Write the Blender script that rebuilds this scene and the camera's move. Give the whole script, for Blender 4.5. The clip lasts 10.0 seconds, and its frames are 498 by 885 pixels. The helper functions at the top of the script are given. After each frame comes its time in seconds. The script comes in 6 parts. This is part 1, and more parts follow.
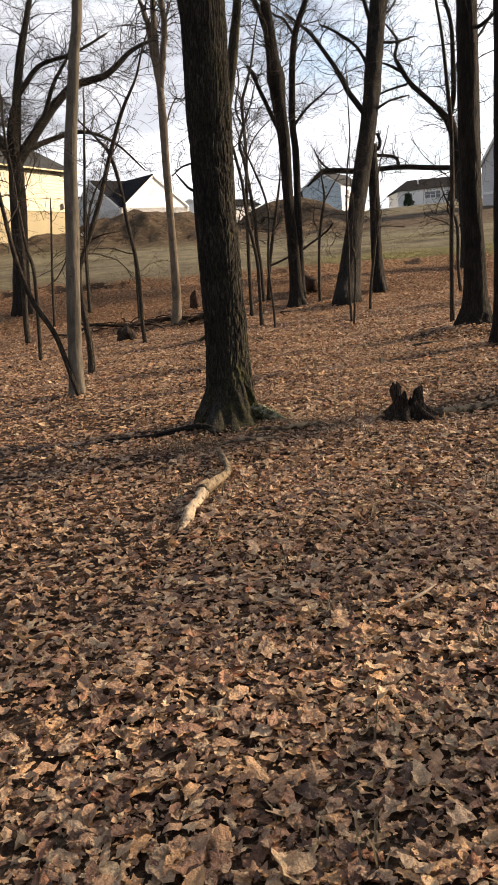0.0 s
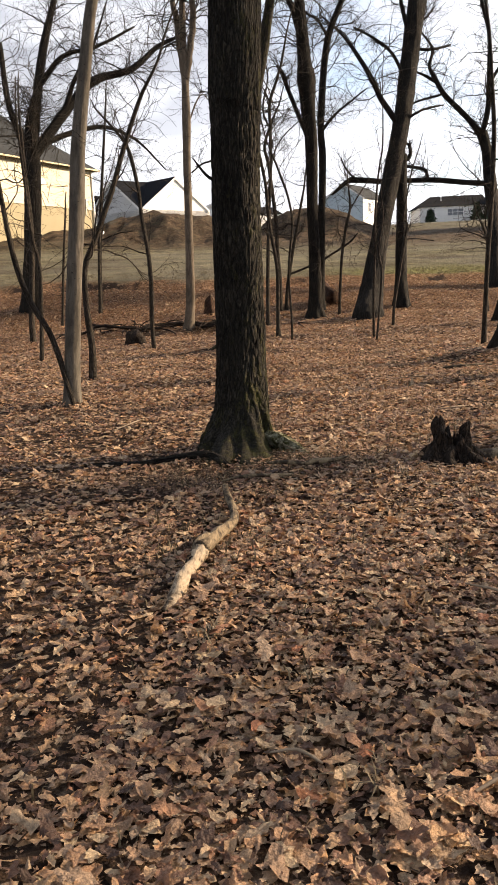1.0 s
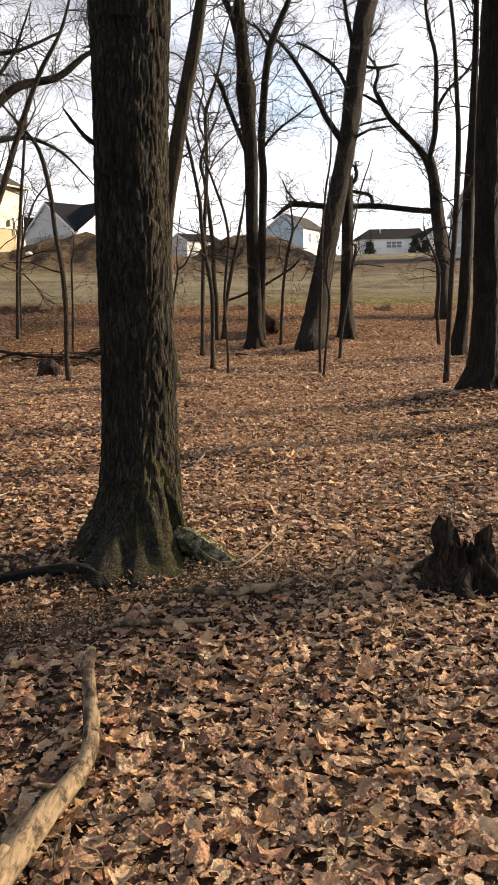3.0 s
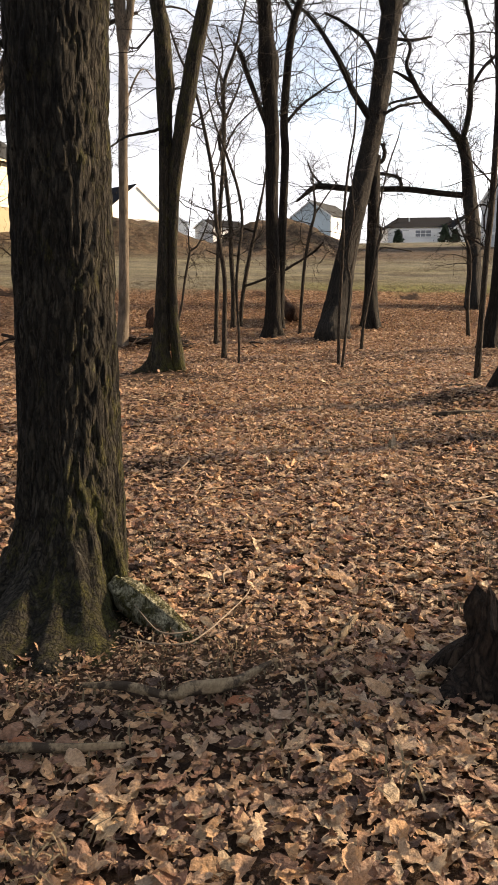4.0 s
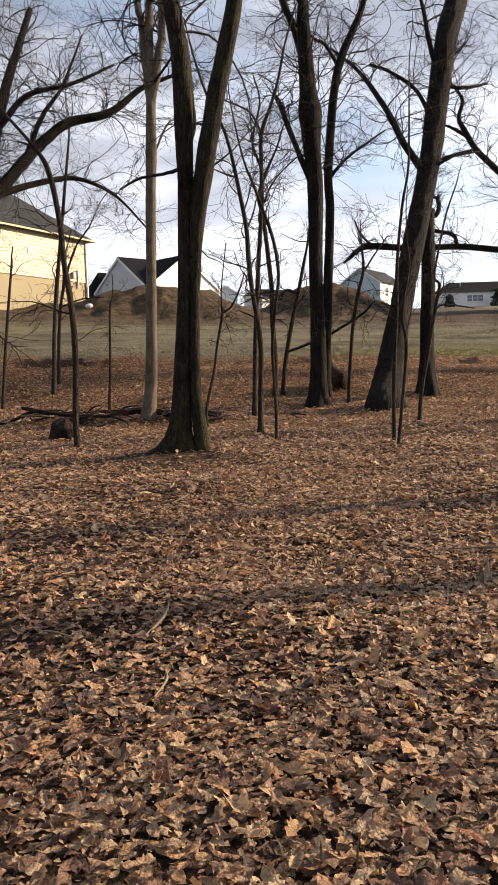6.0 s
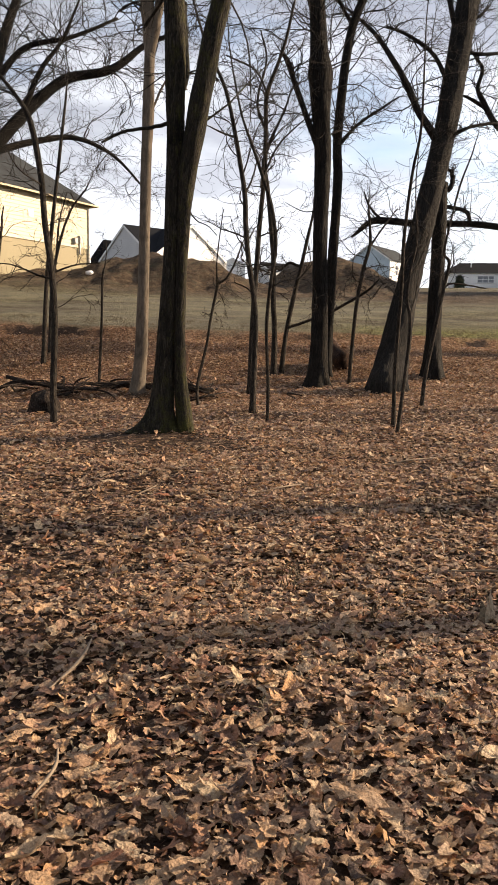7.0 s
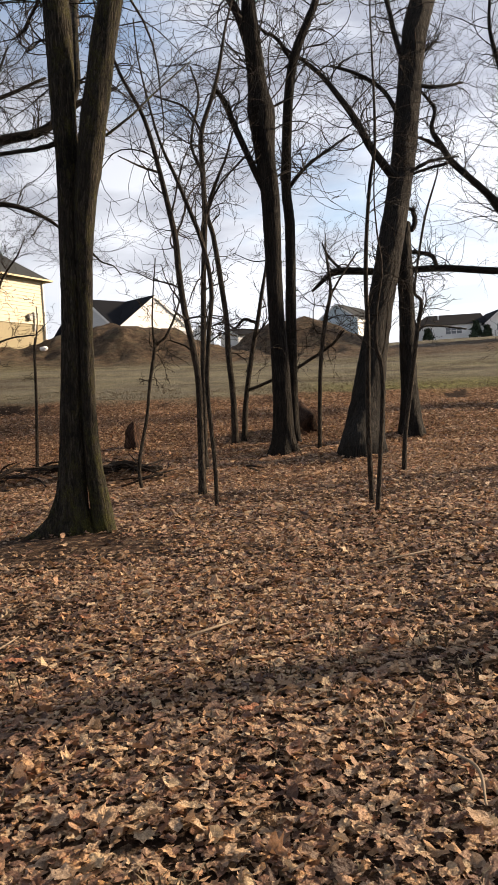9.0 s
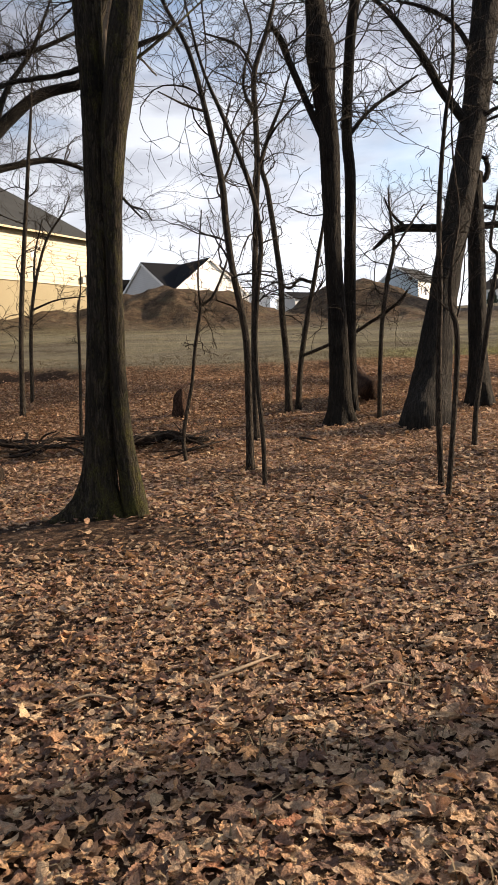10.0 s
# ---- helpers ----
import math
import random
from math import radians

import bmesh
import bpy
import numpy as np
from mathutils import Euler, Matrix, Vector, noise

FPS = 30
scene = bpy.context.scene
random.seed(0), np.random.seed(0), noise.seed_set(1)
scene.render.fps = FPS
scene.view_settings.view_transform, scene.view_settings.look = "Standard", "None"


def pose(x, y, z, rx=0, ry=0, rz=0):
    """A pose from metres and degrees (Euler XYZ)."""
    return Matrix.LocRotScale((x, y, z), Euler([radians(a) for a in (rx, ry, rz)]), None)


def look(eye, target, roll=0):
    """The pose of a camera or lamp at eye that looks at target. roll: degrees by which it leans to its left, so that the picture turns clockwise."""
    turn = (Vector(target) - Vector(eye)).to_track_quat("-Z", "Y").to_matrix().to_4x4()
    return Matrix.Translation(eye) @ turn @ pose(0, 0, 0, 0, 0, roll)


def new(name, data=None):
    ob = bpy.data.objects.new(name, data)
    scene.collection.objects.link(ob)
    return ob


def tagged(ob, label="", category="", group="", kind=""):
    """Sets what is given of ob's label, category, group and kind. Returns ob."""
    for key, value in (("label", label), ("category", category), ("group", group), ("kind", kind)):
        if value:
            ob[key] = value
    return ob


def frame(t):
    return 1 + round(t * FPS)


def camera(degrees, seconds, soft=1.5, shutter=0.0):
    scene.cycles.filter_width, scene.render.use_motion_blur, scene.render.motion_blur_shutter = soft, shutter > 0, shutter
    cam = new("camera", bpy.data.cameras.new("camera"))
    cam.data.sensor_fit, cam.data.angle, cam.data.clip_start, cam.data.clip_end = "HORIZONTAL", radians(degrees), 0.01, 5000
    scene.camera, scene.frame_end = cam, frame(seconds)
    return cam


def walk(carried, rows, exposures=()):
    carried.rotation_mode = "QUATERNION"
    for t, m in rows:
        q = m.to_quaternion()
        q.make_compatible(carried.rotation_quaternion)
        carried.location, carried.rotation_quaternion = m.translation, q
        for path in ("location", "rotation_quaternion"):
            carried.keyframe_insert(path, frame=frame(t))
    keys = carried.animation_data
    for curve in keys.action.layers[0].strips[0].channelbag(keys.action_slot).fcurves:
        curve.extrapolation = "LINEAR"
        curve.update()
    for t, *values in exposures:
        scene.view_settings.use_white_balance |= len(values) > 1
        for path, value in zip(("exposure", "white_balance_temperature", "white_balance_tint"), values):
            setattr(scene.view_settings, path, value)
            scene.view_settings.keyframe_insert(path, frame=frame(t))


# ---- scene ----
cam = camera(35.16, 10.0, 1.6)
# seconds, x, y, z, yaw, pitch, roll
ROWS = [
    (0.0, 0.012, 0.064, 1.510, -1.12, -12.18, 5.83),
    (0.5, -0.006, 0.725, 1.489, -1.23, -10.87, 4.01),
    (1.0, -0.016, 1.222, 1.484, 0.08, -11.53, 2.90),
    (1.5, 0.048, 1.799, 1.504, -0.23, -12.90, 2.97),
    (2.0, 0.037, 2.424, 1.467, -3.84, -10.52, 3.13),
    (2.5, 0.124, 3.047, 1.425, -5.86, -10.09, 3.06),
    (2.7, 0.141, 3.246, 1.449, -5.31, -9.50, 2.50),
    (3.8, 0.479, 4.619, 1.347, -2.36, -10.85, 1.07),
    (4.0, 0.531, 4.816, 1.356, -2.28, -10.50, 0.85),
    (4.5, 0.617, 5.441, 1.321, -1.74, -9.98, 1.66),
    (5.0, 0.763, 6.029, 1.314, -1.26, -7.19, 3.75),
    (5.5, 0.796, 6.532, 1.305, -0.04, -4.95, 3.48),
    (5.7, 0.796, 6.803, 1.299, 0.62, -4.96, 2.93),
    (6.8, 1.020, 7.800, 1.361, 2.01, -7.92, -0.92),
    (7.0, 1.035, 8.007, 1.340, 1.85, -7.42, -0.33),
    (7.5, 1.087, 8.624, 1.320, 0.22, -7.16, 1.51),
    (8.0, 1.210, 9.197, 1.320, -0.22, -6.93, 2.41),
    (8.5, 1.310, 9.828, 1.299, -0.39, -5.64, 2.67),
    (9.0, 1.440, 10.375, 1.315, 0.13, -2.70, 3.65),
    (9.5, 1.473, 10.861, 1.322, 3.80, -2.89, 3.33),
    (10.0, 1.479, 11.442, 1.343, 4.23, -5.01, 3.37),
]
walk(cam, [(t, pose(x, y, z, 90 + pitch, roll, yaw)) for t, x, y, z, yaw, pitch, roll in ROWS],
     [(0.0, 1.18, 6420, 10), (0.5, 1.18, 6380, 10), (1.5, 1.36, 6400, 10), (2.0, 1.3, 6420, 10), (2.5, 1.37, 6480, 10), (4.5, 1.42, 6580, 10), (5.0, 1.31, 6500, 10), (5.5, 0.98, 6130, 10), (7.0, 1.1, 6250, 10),
      (7.5, 0.99, 6260, 10), (8.5, 1.06, 6300, 10), (9.0, 0.95, 6250, 10), (9.5, 0.79, 6130, 10), (10.0, 1.06, 6220, 10)])

# ---- world and sun ----
SUN_TO = Vector((0.92, 0.28, 0.35)).normalized()
world = bpy.data.worlds.new("sky")
scene.world = world
world.use_nodes = True
wt = world.node_tree
wt.nodes.clear()
w_out = wt.nodes.new("ShaderNodeOutputWorld")
w_bg = wt.nodes.new("ShaderNodeBackground")
w_sky = wt.nodes.new("ShaderNodeTexSky")
w_sky.sky_type, w_sky.sun_disc = "NISHITA", False
w_sky.sun_elevation = math.asin(SUN_TO.z)
w_sky.sun_rotation = math.atan2(SUN_TO.x, SUN_TO.y)
w_sky.air_density, w_sky.dust_density, w_sky.ozone_density = 1.0, 2.0, 1.0
w_bg.inputs["Strength"].default_value = 0.112
# thin broken cloud
w_co = wt.nodes.new("ShaderNodeTexCoord")
w_map = wt.nodes.new("ShaderNodeMapping")
w_map.inputs["Scale"].default_value = (1.0, 1.0, 3.5)
w_cl = wt.nodes.new("ShaderNodeTexNoise")
w_cl.inputs["Scale"].default_value, w_cl.inputs["Detail"].default_value = 3.0, 6.0
w_rmp = wt.nodes.new("ShaderNodeMapRange")
w_rmp.inputs["From Min"].default_value, w_rmp.inputs["From Max"].default_value = 0.22, 0.46
w_mix = wt.nodes.new("ShaderNodeMix")
w_mix.data_type = "RGBA"
w_sep = wt.nodes.new("ShaderNodeSeparateXYZ")
w_up = wt.nodes.new("ShaderNodeMapRange")
w_up.inputs["From Min"].default_value, w_up.inputs["From Max"].default_value = 0.14, 0.5
w_tone = wt.nodes.new("ShaderNodeMix")
w_tone.data_type = "RGBA"
w_tone.inputs["A"].default_value = (5.0, 5.0, 5.2, 1)
w_tone.inputs["B"].default_value = (2.0, 2.06, 2.34, 1)
wt.links.new(w_co.outputs["Generated"], w_sep.inputs[0])
wt.links.new(w_sep.outputs["Z"], w_up.inputs["Value"])
w_puff = wt.nodes.new("ShaderNodeTexNoise")
w_puff.inputs["Scale"].default_value, w_puff.inputs["Detail"].default_value = 5.0, 7.0
w_low = wt.nodes.new("ShaderNodeMapRange")
w_low.inputs["From Min"].default_value, w_low.inputs["From Max"].default_value = 0.4, 0.62
w_low.inputs["To Min"].default_value, w_low.inputs["To Max"].default_value = -0.2, 0.45
w_add = wt.nodes.new("ShaderNodeMath")
w_add.operation, w_add.use_clamp = "ADD", True
wt.links.new(w_map.outputs["Vector"], w_puff.inputs["Vector"])
wt.links.new(w_puff.outputs["Fac"], w_low.inputs["Value"])
wt.links.new(w_low.outputs["Result"], w_add.inputs[0])
wt.links.new(w_up.outputs["Result"], w_add.inputs[1])
wt.links.new(w_add.outputs[0], w_tone.inputs["Factor"])
# cloud is brighter towards the sun
w_dot = wt.nodes.new("ShaderNodeVectorMath")
w_dot.operation = "DOT_PRODUCT"
w_dot.inputs[1].default_value = SUN_TO
w_near = wt.nodes.new("ShaderNodeMapRange")
w_near.inputs["From Min"].default_value, w_near.inputs["From Max"].default_value = 0.0, 0.7
w_near.inputs["To Min"].default_value, w_near.inputs["To Max"].default_value = 0.78, 1.42
w_glow = wt.nodes.new("ShaderNodeVectorMath")
w_glow.operation = "SCALE"
wt.links.new(w_co.outputs["Generated"], w_dot.inputs[0])
wt.links.new(w_dot.outputs["Value"], w_near.inputs["Value"])
wt.links.new(w_near.outputs["Result"], w_glow.inputs["Scale"])
wt.links.new(w_tone.outputs["Result"], w_glow.inputs[0])
wt.links.new(w_glow.outputs["Vector"], w_mix.inputs["B"])
wt.links.new(w_co.outputs["Generated"], w_map.inputs["Vector"])
wt.links.new(w_map.outputs["Vector"], w_cl.inputs["Vector"])
wt.links.new(w_cl.outputs["Fac"], w_rmp.inputs["Value"])
wt.links.new(w_rmp.outputs["Result"], w_mix.inputs["Factor"])
wt.links.new(w_sky.outputs["Color"], w_mix.inputs["A"])
wt.links.new(w_mix.outputs["Result"], w_bg.inputs["Color"])
wt.links.new(w_bg.outputs["Background"], w_out.inputs["Surface"])

sun = new("sun", bpy.data.lights.new("sun", "SUN"))
sun.data.energy, sun.data.angle, sun.data.color = 5.0, radians(4.2), (1.0, 0.75, 0.5)
sun.matrix_world = look(SUN_TO * 60, (0, 0, 0))


# ---- materials ----
def node(nt, kind, **values):
    n = nt.nodes.new(kind)
    for key, value in values.items():
        n.inputs[key.replace("_", " ")].default_value = value
    return n


def fresh(name, rough=0.8):
    m = bpy.data.materials.new(name)
    m.use_nodes = True
    bsdf = m.node_tree.nodes["Principled BSDF"]
    bsdf.inputs["Roughness"].default_value = rough
    return m, m.node_tree, bsdf


def ramp(nt, source, stops):
    r = nt.nodes.new("ShaderNodeValToRGB")
    while len(r.color_ramp.elements) < len(stops):
        r.color_ramp.elements.new(0.5)
    for e, (p, c) in zip(r.color_ramp.elements, stops):
        e.position, e.color = p, (*c, 1)
    nt.links.new(source, r.inputs["Fac"])
    return r.outputs["Color"]


def mixed(nt, fac, a, b, mode="MIX"):
    m = nt.nodes.new("ShaderNodeMix")
    m.data_type, m.blend_type = "RGBA", mode
    for key, value in (("Factor", fac), ("A", a), ("B", b)):
        if isinstance(value, bpy.types.NodeSocket):
            nt.links.new(value, m.inputs[key])
        else:
            m.inputs[key].default_value = (*value, 1) if isinstance(value, tuple) else value
    return m.outputs["Result"]


def coords(nt, scale=(1, 1, 1)):
    c = nt.nodes.new("ShaderNodeTexCoord")
    m = node(nt, "ShaderNodeMapping", Scale=scale)
    nt.links.new(c.outputs["Object"], m.inputs["Vector"])
    return m.outputs["Vector"]


def stem_coords(nt, scale=(1, 1, 1)):
    """Coordinates that follow a stem: across it, across it, along it."""
    c = nt.nodes.new("ShaderNodeAttribute")
    c.attribute_name = "stem"
    m = node(nt, "ShaderNodeMapping", Scale=scale)
    nt.links.new(c.outputs["Vector"], m.inputs["Vector"])
    return m.outputs["Vector"]


def noise_tex(nt, vec, scale, detail=4.0, rough=0.55):
    n = node(nt, "ShaderNodeTexNoise", Scale=scale, Detail=detail, Roughness=rough)
    nt.links.new(vec, n.inputs["Vector"])
    return n.outputs["Fac"]


def stretch(nt, value, low, high):
    n = node(nt, "ShaderNodeMapRange", From_Min=low, From_Max=high)
    nt.links.new(value, n.inputs["Value"])
    return n.outputs["Result"]


def bump(nt, bsdf, height, strength, distance=0.02):
    b = node(nt, "ShaderNodeBump", Strength=strength, Distance=distance)
    nt.links.new(height, b.inputs["Height"])
    nt.links.new(b.outputs["Normal"], bsdf.inputs["Normal"])


def bark_material(name, dark, mid, light, furrow=14.0, moss=0.0, rough=0.9, grain=(1, 1, 0.15), lichen=False):
    """Long vertical furrows, blotches of lichen, and moss where asked."""
    m, nt, bsdf = fresh(name, rough)
    warp = node(nt, "ShaderNodeTexNoise", Scale=furrow * 0.35, Detail=4.0)
    nt.links.new(stem_coords(nt, (1, 1, 0.5)), warp.inputs["Vector"])
    bent = nt.nodes.new("ShaderNodeVectorMath")
    bent.operation = "MULTIPLY_ADD"
    nt.links.new(warp.outputs["Color"], bent.inputs[0])
    bent.inputs[1].default_value = (2.6 / furrow, 2.6 / furrow, 1.2 / furrow)
    nt.links.new(stem_coords(nt, grain), bent.inputs[2])
    plate = node(nt, "ShaderNodeTexVoronoi", Scale=furrow)
    plate.feature = "DISTANCE_TO_EDGE"
    nt.links.new(bent.outputs[0], plate.inputs["Vector"])
    cell = node(nt, "ShaderNodeTexVoronoi", Scale=furrow)
    nt.links.new(bent.outputs[0], cell.inputs["Vector"])
    fine = noise_tex(nt, stem_coords(nt, (1, 1, 0.35)), furrow * 3.5, 6.0, 0.75)
    crumble = nt.nodes.new("ShaderNodeMath")
    crumble.operation = "MULTIPLY_ADD"
    nt.links.new(noise_tex(nt, bent.outputs[0], furrow * 1.7, 5.0, 0.7), crumble.inputs[0])
    crumble.inputs[1].default_value = 0.9
    nt.links.new(plate.outputs["Distance"], crumble.inputs[2])
    gap = stretch(nt, crumble.outputs[0], 0.38, 0.72)
    blot = noise_tex(nt, coords(nt), 2.3, 4.0)
    tone = mixed(nt, stretch(nt, fine, 0.35, 0.72), mid, light)
    sep = nt.nodes.new("ShaderNodeSeparateColor")
    nt.links.new(cell.outputs["Color"], sep.inputs[0])
    tone = mixed(nt, sep.outputs[0], tone, mid)
    col = mixed(nt, gap, dark, tone)
    col = mixed(nt, stretch(nt, blot, 0.5, 0.75), col, dark, "SOFT_LIGHT")
    if moss:
        patch = noise_tex(nt, coords(nt, (1, 1, 0.5)), 9.0, 8.0, 0.85)
        low = nt.nodes.new("ShaderNodeSeparateXYZ")
        nt.links.new(coords(nt), low.inputs[0])
        rise = nt.nodes.new("ShaderNodeMath")
        rise.operation = "MULTIPLY_ADD"
        nt.links.new(stretch(nt, low.outputs["Z"], 1.1, 0.0), rise.inputs[0])
        rise.inputs[1].default_value = 0.1
        nt.links.new(patch, rise.inputs[2])
        # moss thickens towards +X
        moss_x = nt.nodes.new("ShaderNodeMath")
        moss_x.operation = "MULTIPLY_ADD"
        nt.links.new(stretch(nt, low.outputs["X"], -0.12, 0.3), moss_x.inputs[0])
        moss_x.inputs[1].default_value = 0.085
        nt.links.new(rise.outputs[0], moss_x.inputs[2])
        col = mixed(nt, stretch(nt, moss_x.outputs[0], 0.64 - 0.14 * moss, 0.8 - 0.08 * moss), col, mixed(nt, stretch(nt, fine, 0.4, 0.65), (0.022, 0.024, 0.007), (0.11, 0.105, 0.02)))
        grey = noise_tex(nt, coords(nt, (1, 1, 0.6)), 20.0, 8.0, 0.8)
        col = mixed(nt, stretch(nt, grey, 0.47 if lichen else 0.63, 0.6 if lichen else 0.72), col, (0.42, 0.41, 0.29) if lichen else (0.17, 0.17, 0.14))
    nt.links.new(col, bsdf.inputs["Base Color"])
    both = nt.nodes.new("ShaderNodeMath")
    both.operation = "MULTIPLY_ADD"
    nt.links.new(fine, both.inputs[0])
    both.inputs[1].default_value = 0.7
    nt.links.new(gap, both.inputs[2])
    bump(nt, bsdf, both.outputs[0], 1.0, 0.7 / furrow)
    bsdf.inputs["Specular IOR Level"].default_value = 0.2
    return m


def smooth_bark(name, dark, mid, light):
    """Thin smooth bark: pale and dark blotches, faint upright streaks, small scars."""
    m, nt, bsdf = fresh(name, 0.85)
    streak = noise_tex(nt, stem_coords(nt, (1, 1, 0.18)), 26.0, 5.0, 0.65)
    col = mixed(nt, stretch(nt, streak, 0.32, 0.7), mid, light)
    col = mixed(nt, stretch(nt, noise_tex(nt, stem_coords(nt, (1, 1, 0.6)), 5.5, 5.0, 0.65), 0.46, 0.66), col, mixed(nt, 0.6, col, dark))
    col = mixed(nt, stretch(nt, noise_tex(nt, stem_coords(nt, (0.7, 0.7, 1.6)), 34.0, 3.0, 0.6), 0.64, 0.7), col, dark)
    nt.links.new(col, bsdf.inputs["Base Color"])
    bump(nt, bsdf, streak, 0.7, 0.02)
    bsdf.inputs["Specular IOR Level"].default_value = 0.2
    return m


BARK = {
    "oak": bark_material("oak_bark", (0.003, 0.0026, 0.002), (0.016, 0.014, 0.01), (0.095, 0.086, 0.064), 44.0, 0.25, grain=(1, 1, 0.16)),
    "ridged": bark_material("ridged_bark", (0.008, 0.007, 0.005), (0.022, 0.0185, 0.0135), (0.12, 0.103, 0.074), 46.0, 0.5, grain=(1, 1, 0.1)),
    "dark": bark_material("dark_bark", (0.006, 0.005, 0.004), (0.014, 0.0115, 0.0085), (0.054, 0.045, 0.032), 26.0, grain=(1, 1, 0.06)),
    "pale": smooth_bark("pale_bark", (0.028, 0.024, 0.019), (0.07, 0.061, 0.048), (0.135, 0.12, 0.096)),
    "grey": smooth_bark("grey_bark", (0.035, 0.028, 0.02), (0.085, 0.068, 0.05), (0.17, 0.138, 0.1)),
    "sap": bark_material("sapling_bark", (0.012, 0.01, 0.008), (0.04, 0.032, 0.024), (0.14, 0.115, 0.083), 40.0),
}
MOSSY = bark_material("mossy_root", (0.03, 0.028, 0.016), (0.09, 0.085, 0.05), (0.24, 0.23, 0.16), 34.0, 0.4, lichen=True)
BROWNROT = bark_material("brown_rot", (0.012, 0.007, 0.005), (0.07, 0.038, 0.024), (0.17, 0.095, 0.058), 34.0)
ROT = bark_material("rotten_wood", (0.007, 0.005, 0.004), (0.034, 0.024, 0.017), (0.11, 0.078, 0.053), 34.0)


def leaf_material():
    """Dead oak and maple leaves: every leaf takes its own brown."""
    m, nt, bsdf = fresh("dead_leaves", 0.55)
    geo = nt.nodes.new("ShaderNodeNewGeometry")
    inf = nt.nodes.new("ShaderNodeObjectInfo")
    add = nt.nodes.new("ShaderNodeMath")
    add.operation = "ADD"
    nt.links.new(geo.outputs["Random Per Island"], add.inputs[0])
    nt.links.new(inf.outputs["Random"], add.inputs[1])
    wrap = nt.nodes.new("ShaderNodeMath")
    wrap.operation = "FRACT"
    nt.links.new(add.outputs[0], wrap.inputs[0])
    col = ramp(nt, wrap.outputs[0], [(0.0, (0.075, 0.043, 0.03)), (0.1, (0.17, 0.088, 0.056)), (0.22, (0.34, 0.175, 0.105)), (0.33, (0.44, 0.285, 0.175)), (0.45, (0.56, 0.315, 0.165)),
                                     (0.57, (0.52, 0.385, 0.26)), (0.69, (0.7, 0.4, 0.18)), (0.81, (0.62, 0.435, 0.27)), (0.93, (0.8, 0.59, 0.35)), (1.0, (0.48, 0.18, 0.08))])
    v = coords(nt)
    spots = noise_tex(nt, v, 42.0, 5.0, 0.75)
    col = mixed(nt, stretch(nt, spots, 0.36, 0.6), mixed(nt, 0.45, col, (0.075, 0.048, 0.03)), col)
    veins = noise_tex(nt, v, 150.0, 5.0, 0.8)
    col = mixed(nt, stretch(nt, veins, 0.38, 0.6), mixed(nt, 0.36, col, (0.05, 0.034, 0.022)), col)
    nt.links.new(col, bsdf.inputs["Base Color"])
    # crumpled blades: coarse buckling with fine veins over it
    crease = nt.nodes.new("ShaderNodeMath")
    crease.operation = "MULTIPLY_ADD"
    nt.links.new(veins, crease.inputs[0])
    crease.inputs[1].default_value = 0.16
    nt.links.new(noise_tex(nt, v, 34.0, 3.0, 0.6), crease.inputs[2])
    bump(nt, bsdf, crease.outputs[0], 1.0, 0.028)
    bsdf.inputs["Specular IOR Level"].default_value = 0.45
    thin = nt.nodes.new("ShaderNodeBsdfTranslucent")
    nt.links.new(col, thin.inputs["Color"])
    both = nt.nodes.new("ShaderNodeMixShader")
    both.inputs["Fac"].default_value = 0.2
    out = nt.nodes["Material Output"]
    nt.links.new(bsdf.outputs[0], both.inputs[1])
    nt.links.new(thin.outputs[0], both.inputs[2])
    nt.links.new(both.outputs[0], out.inputs["Surface"])
    return m


LEAF = leaf_material()


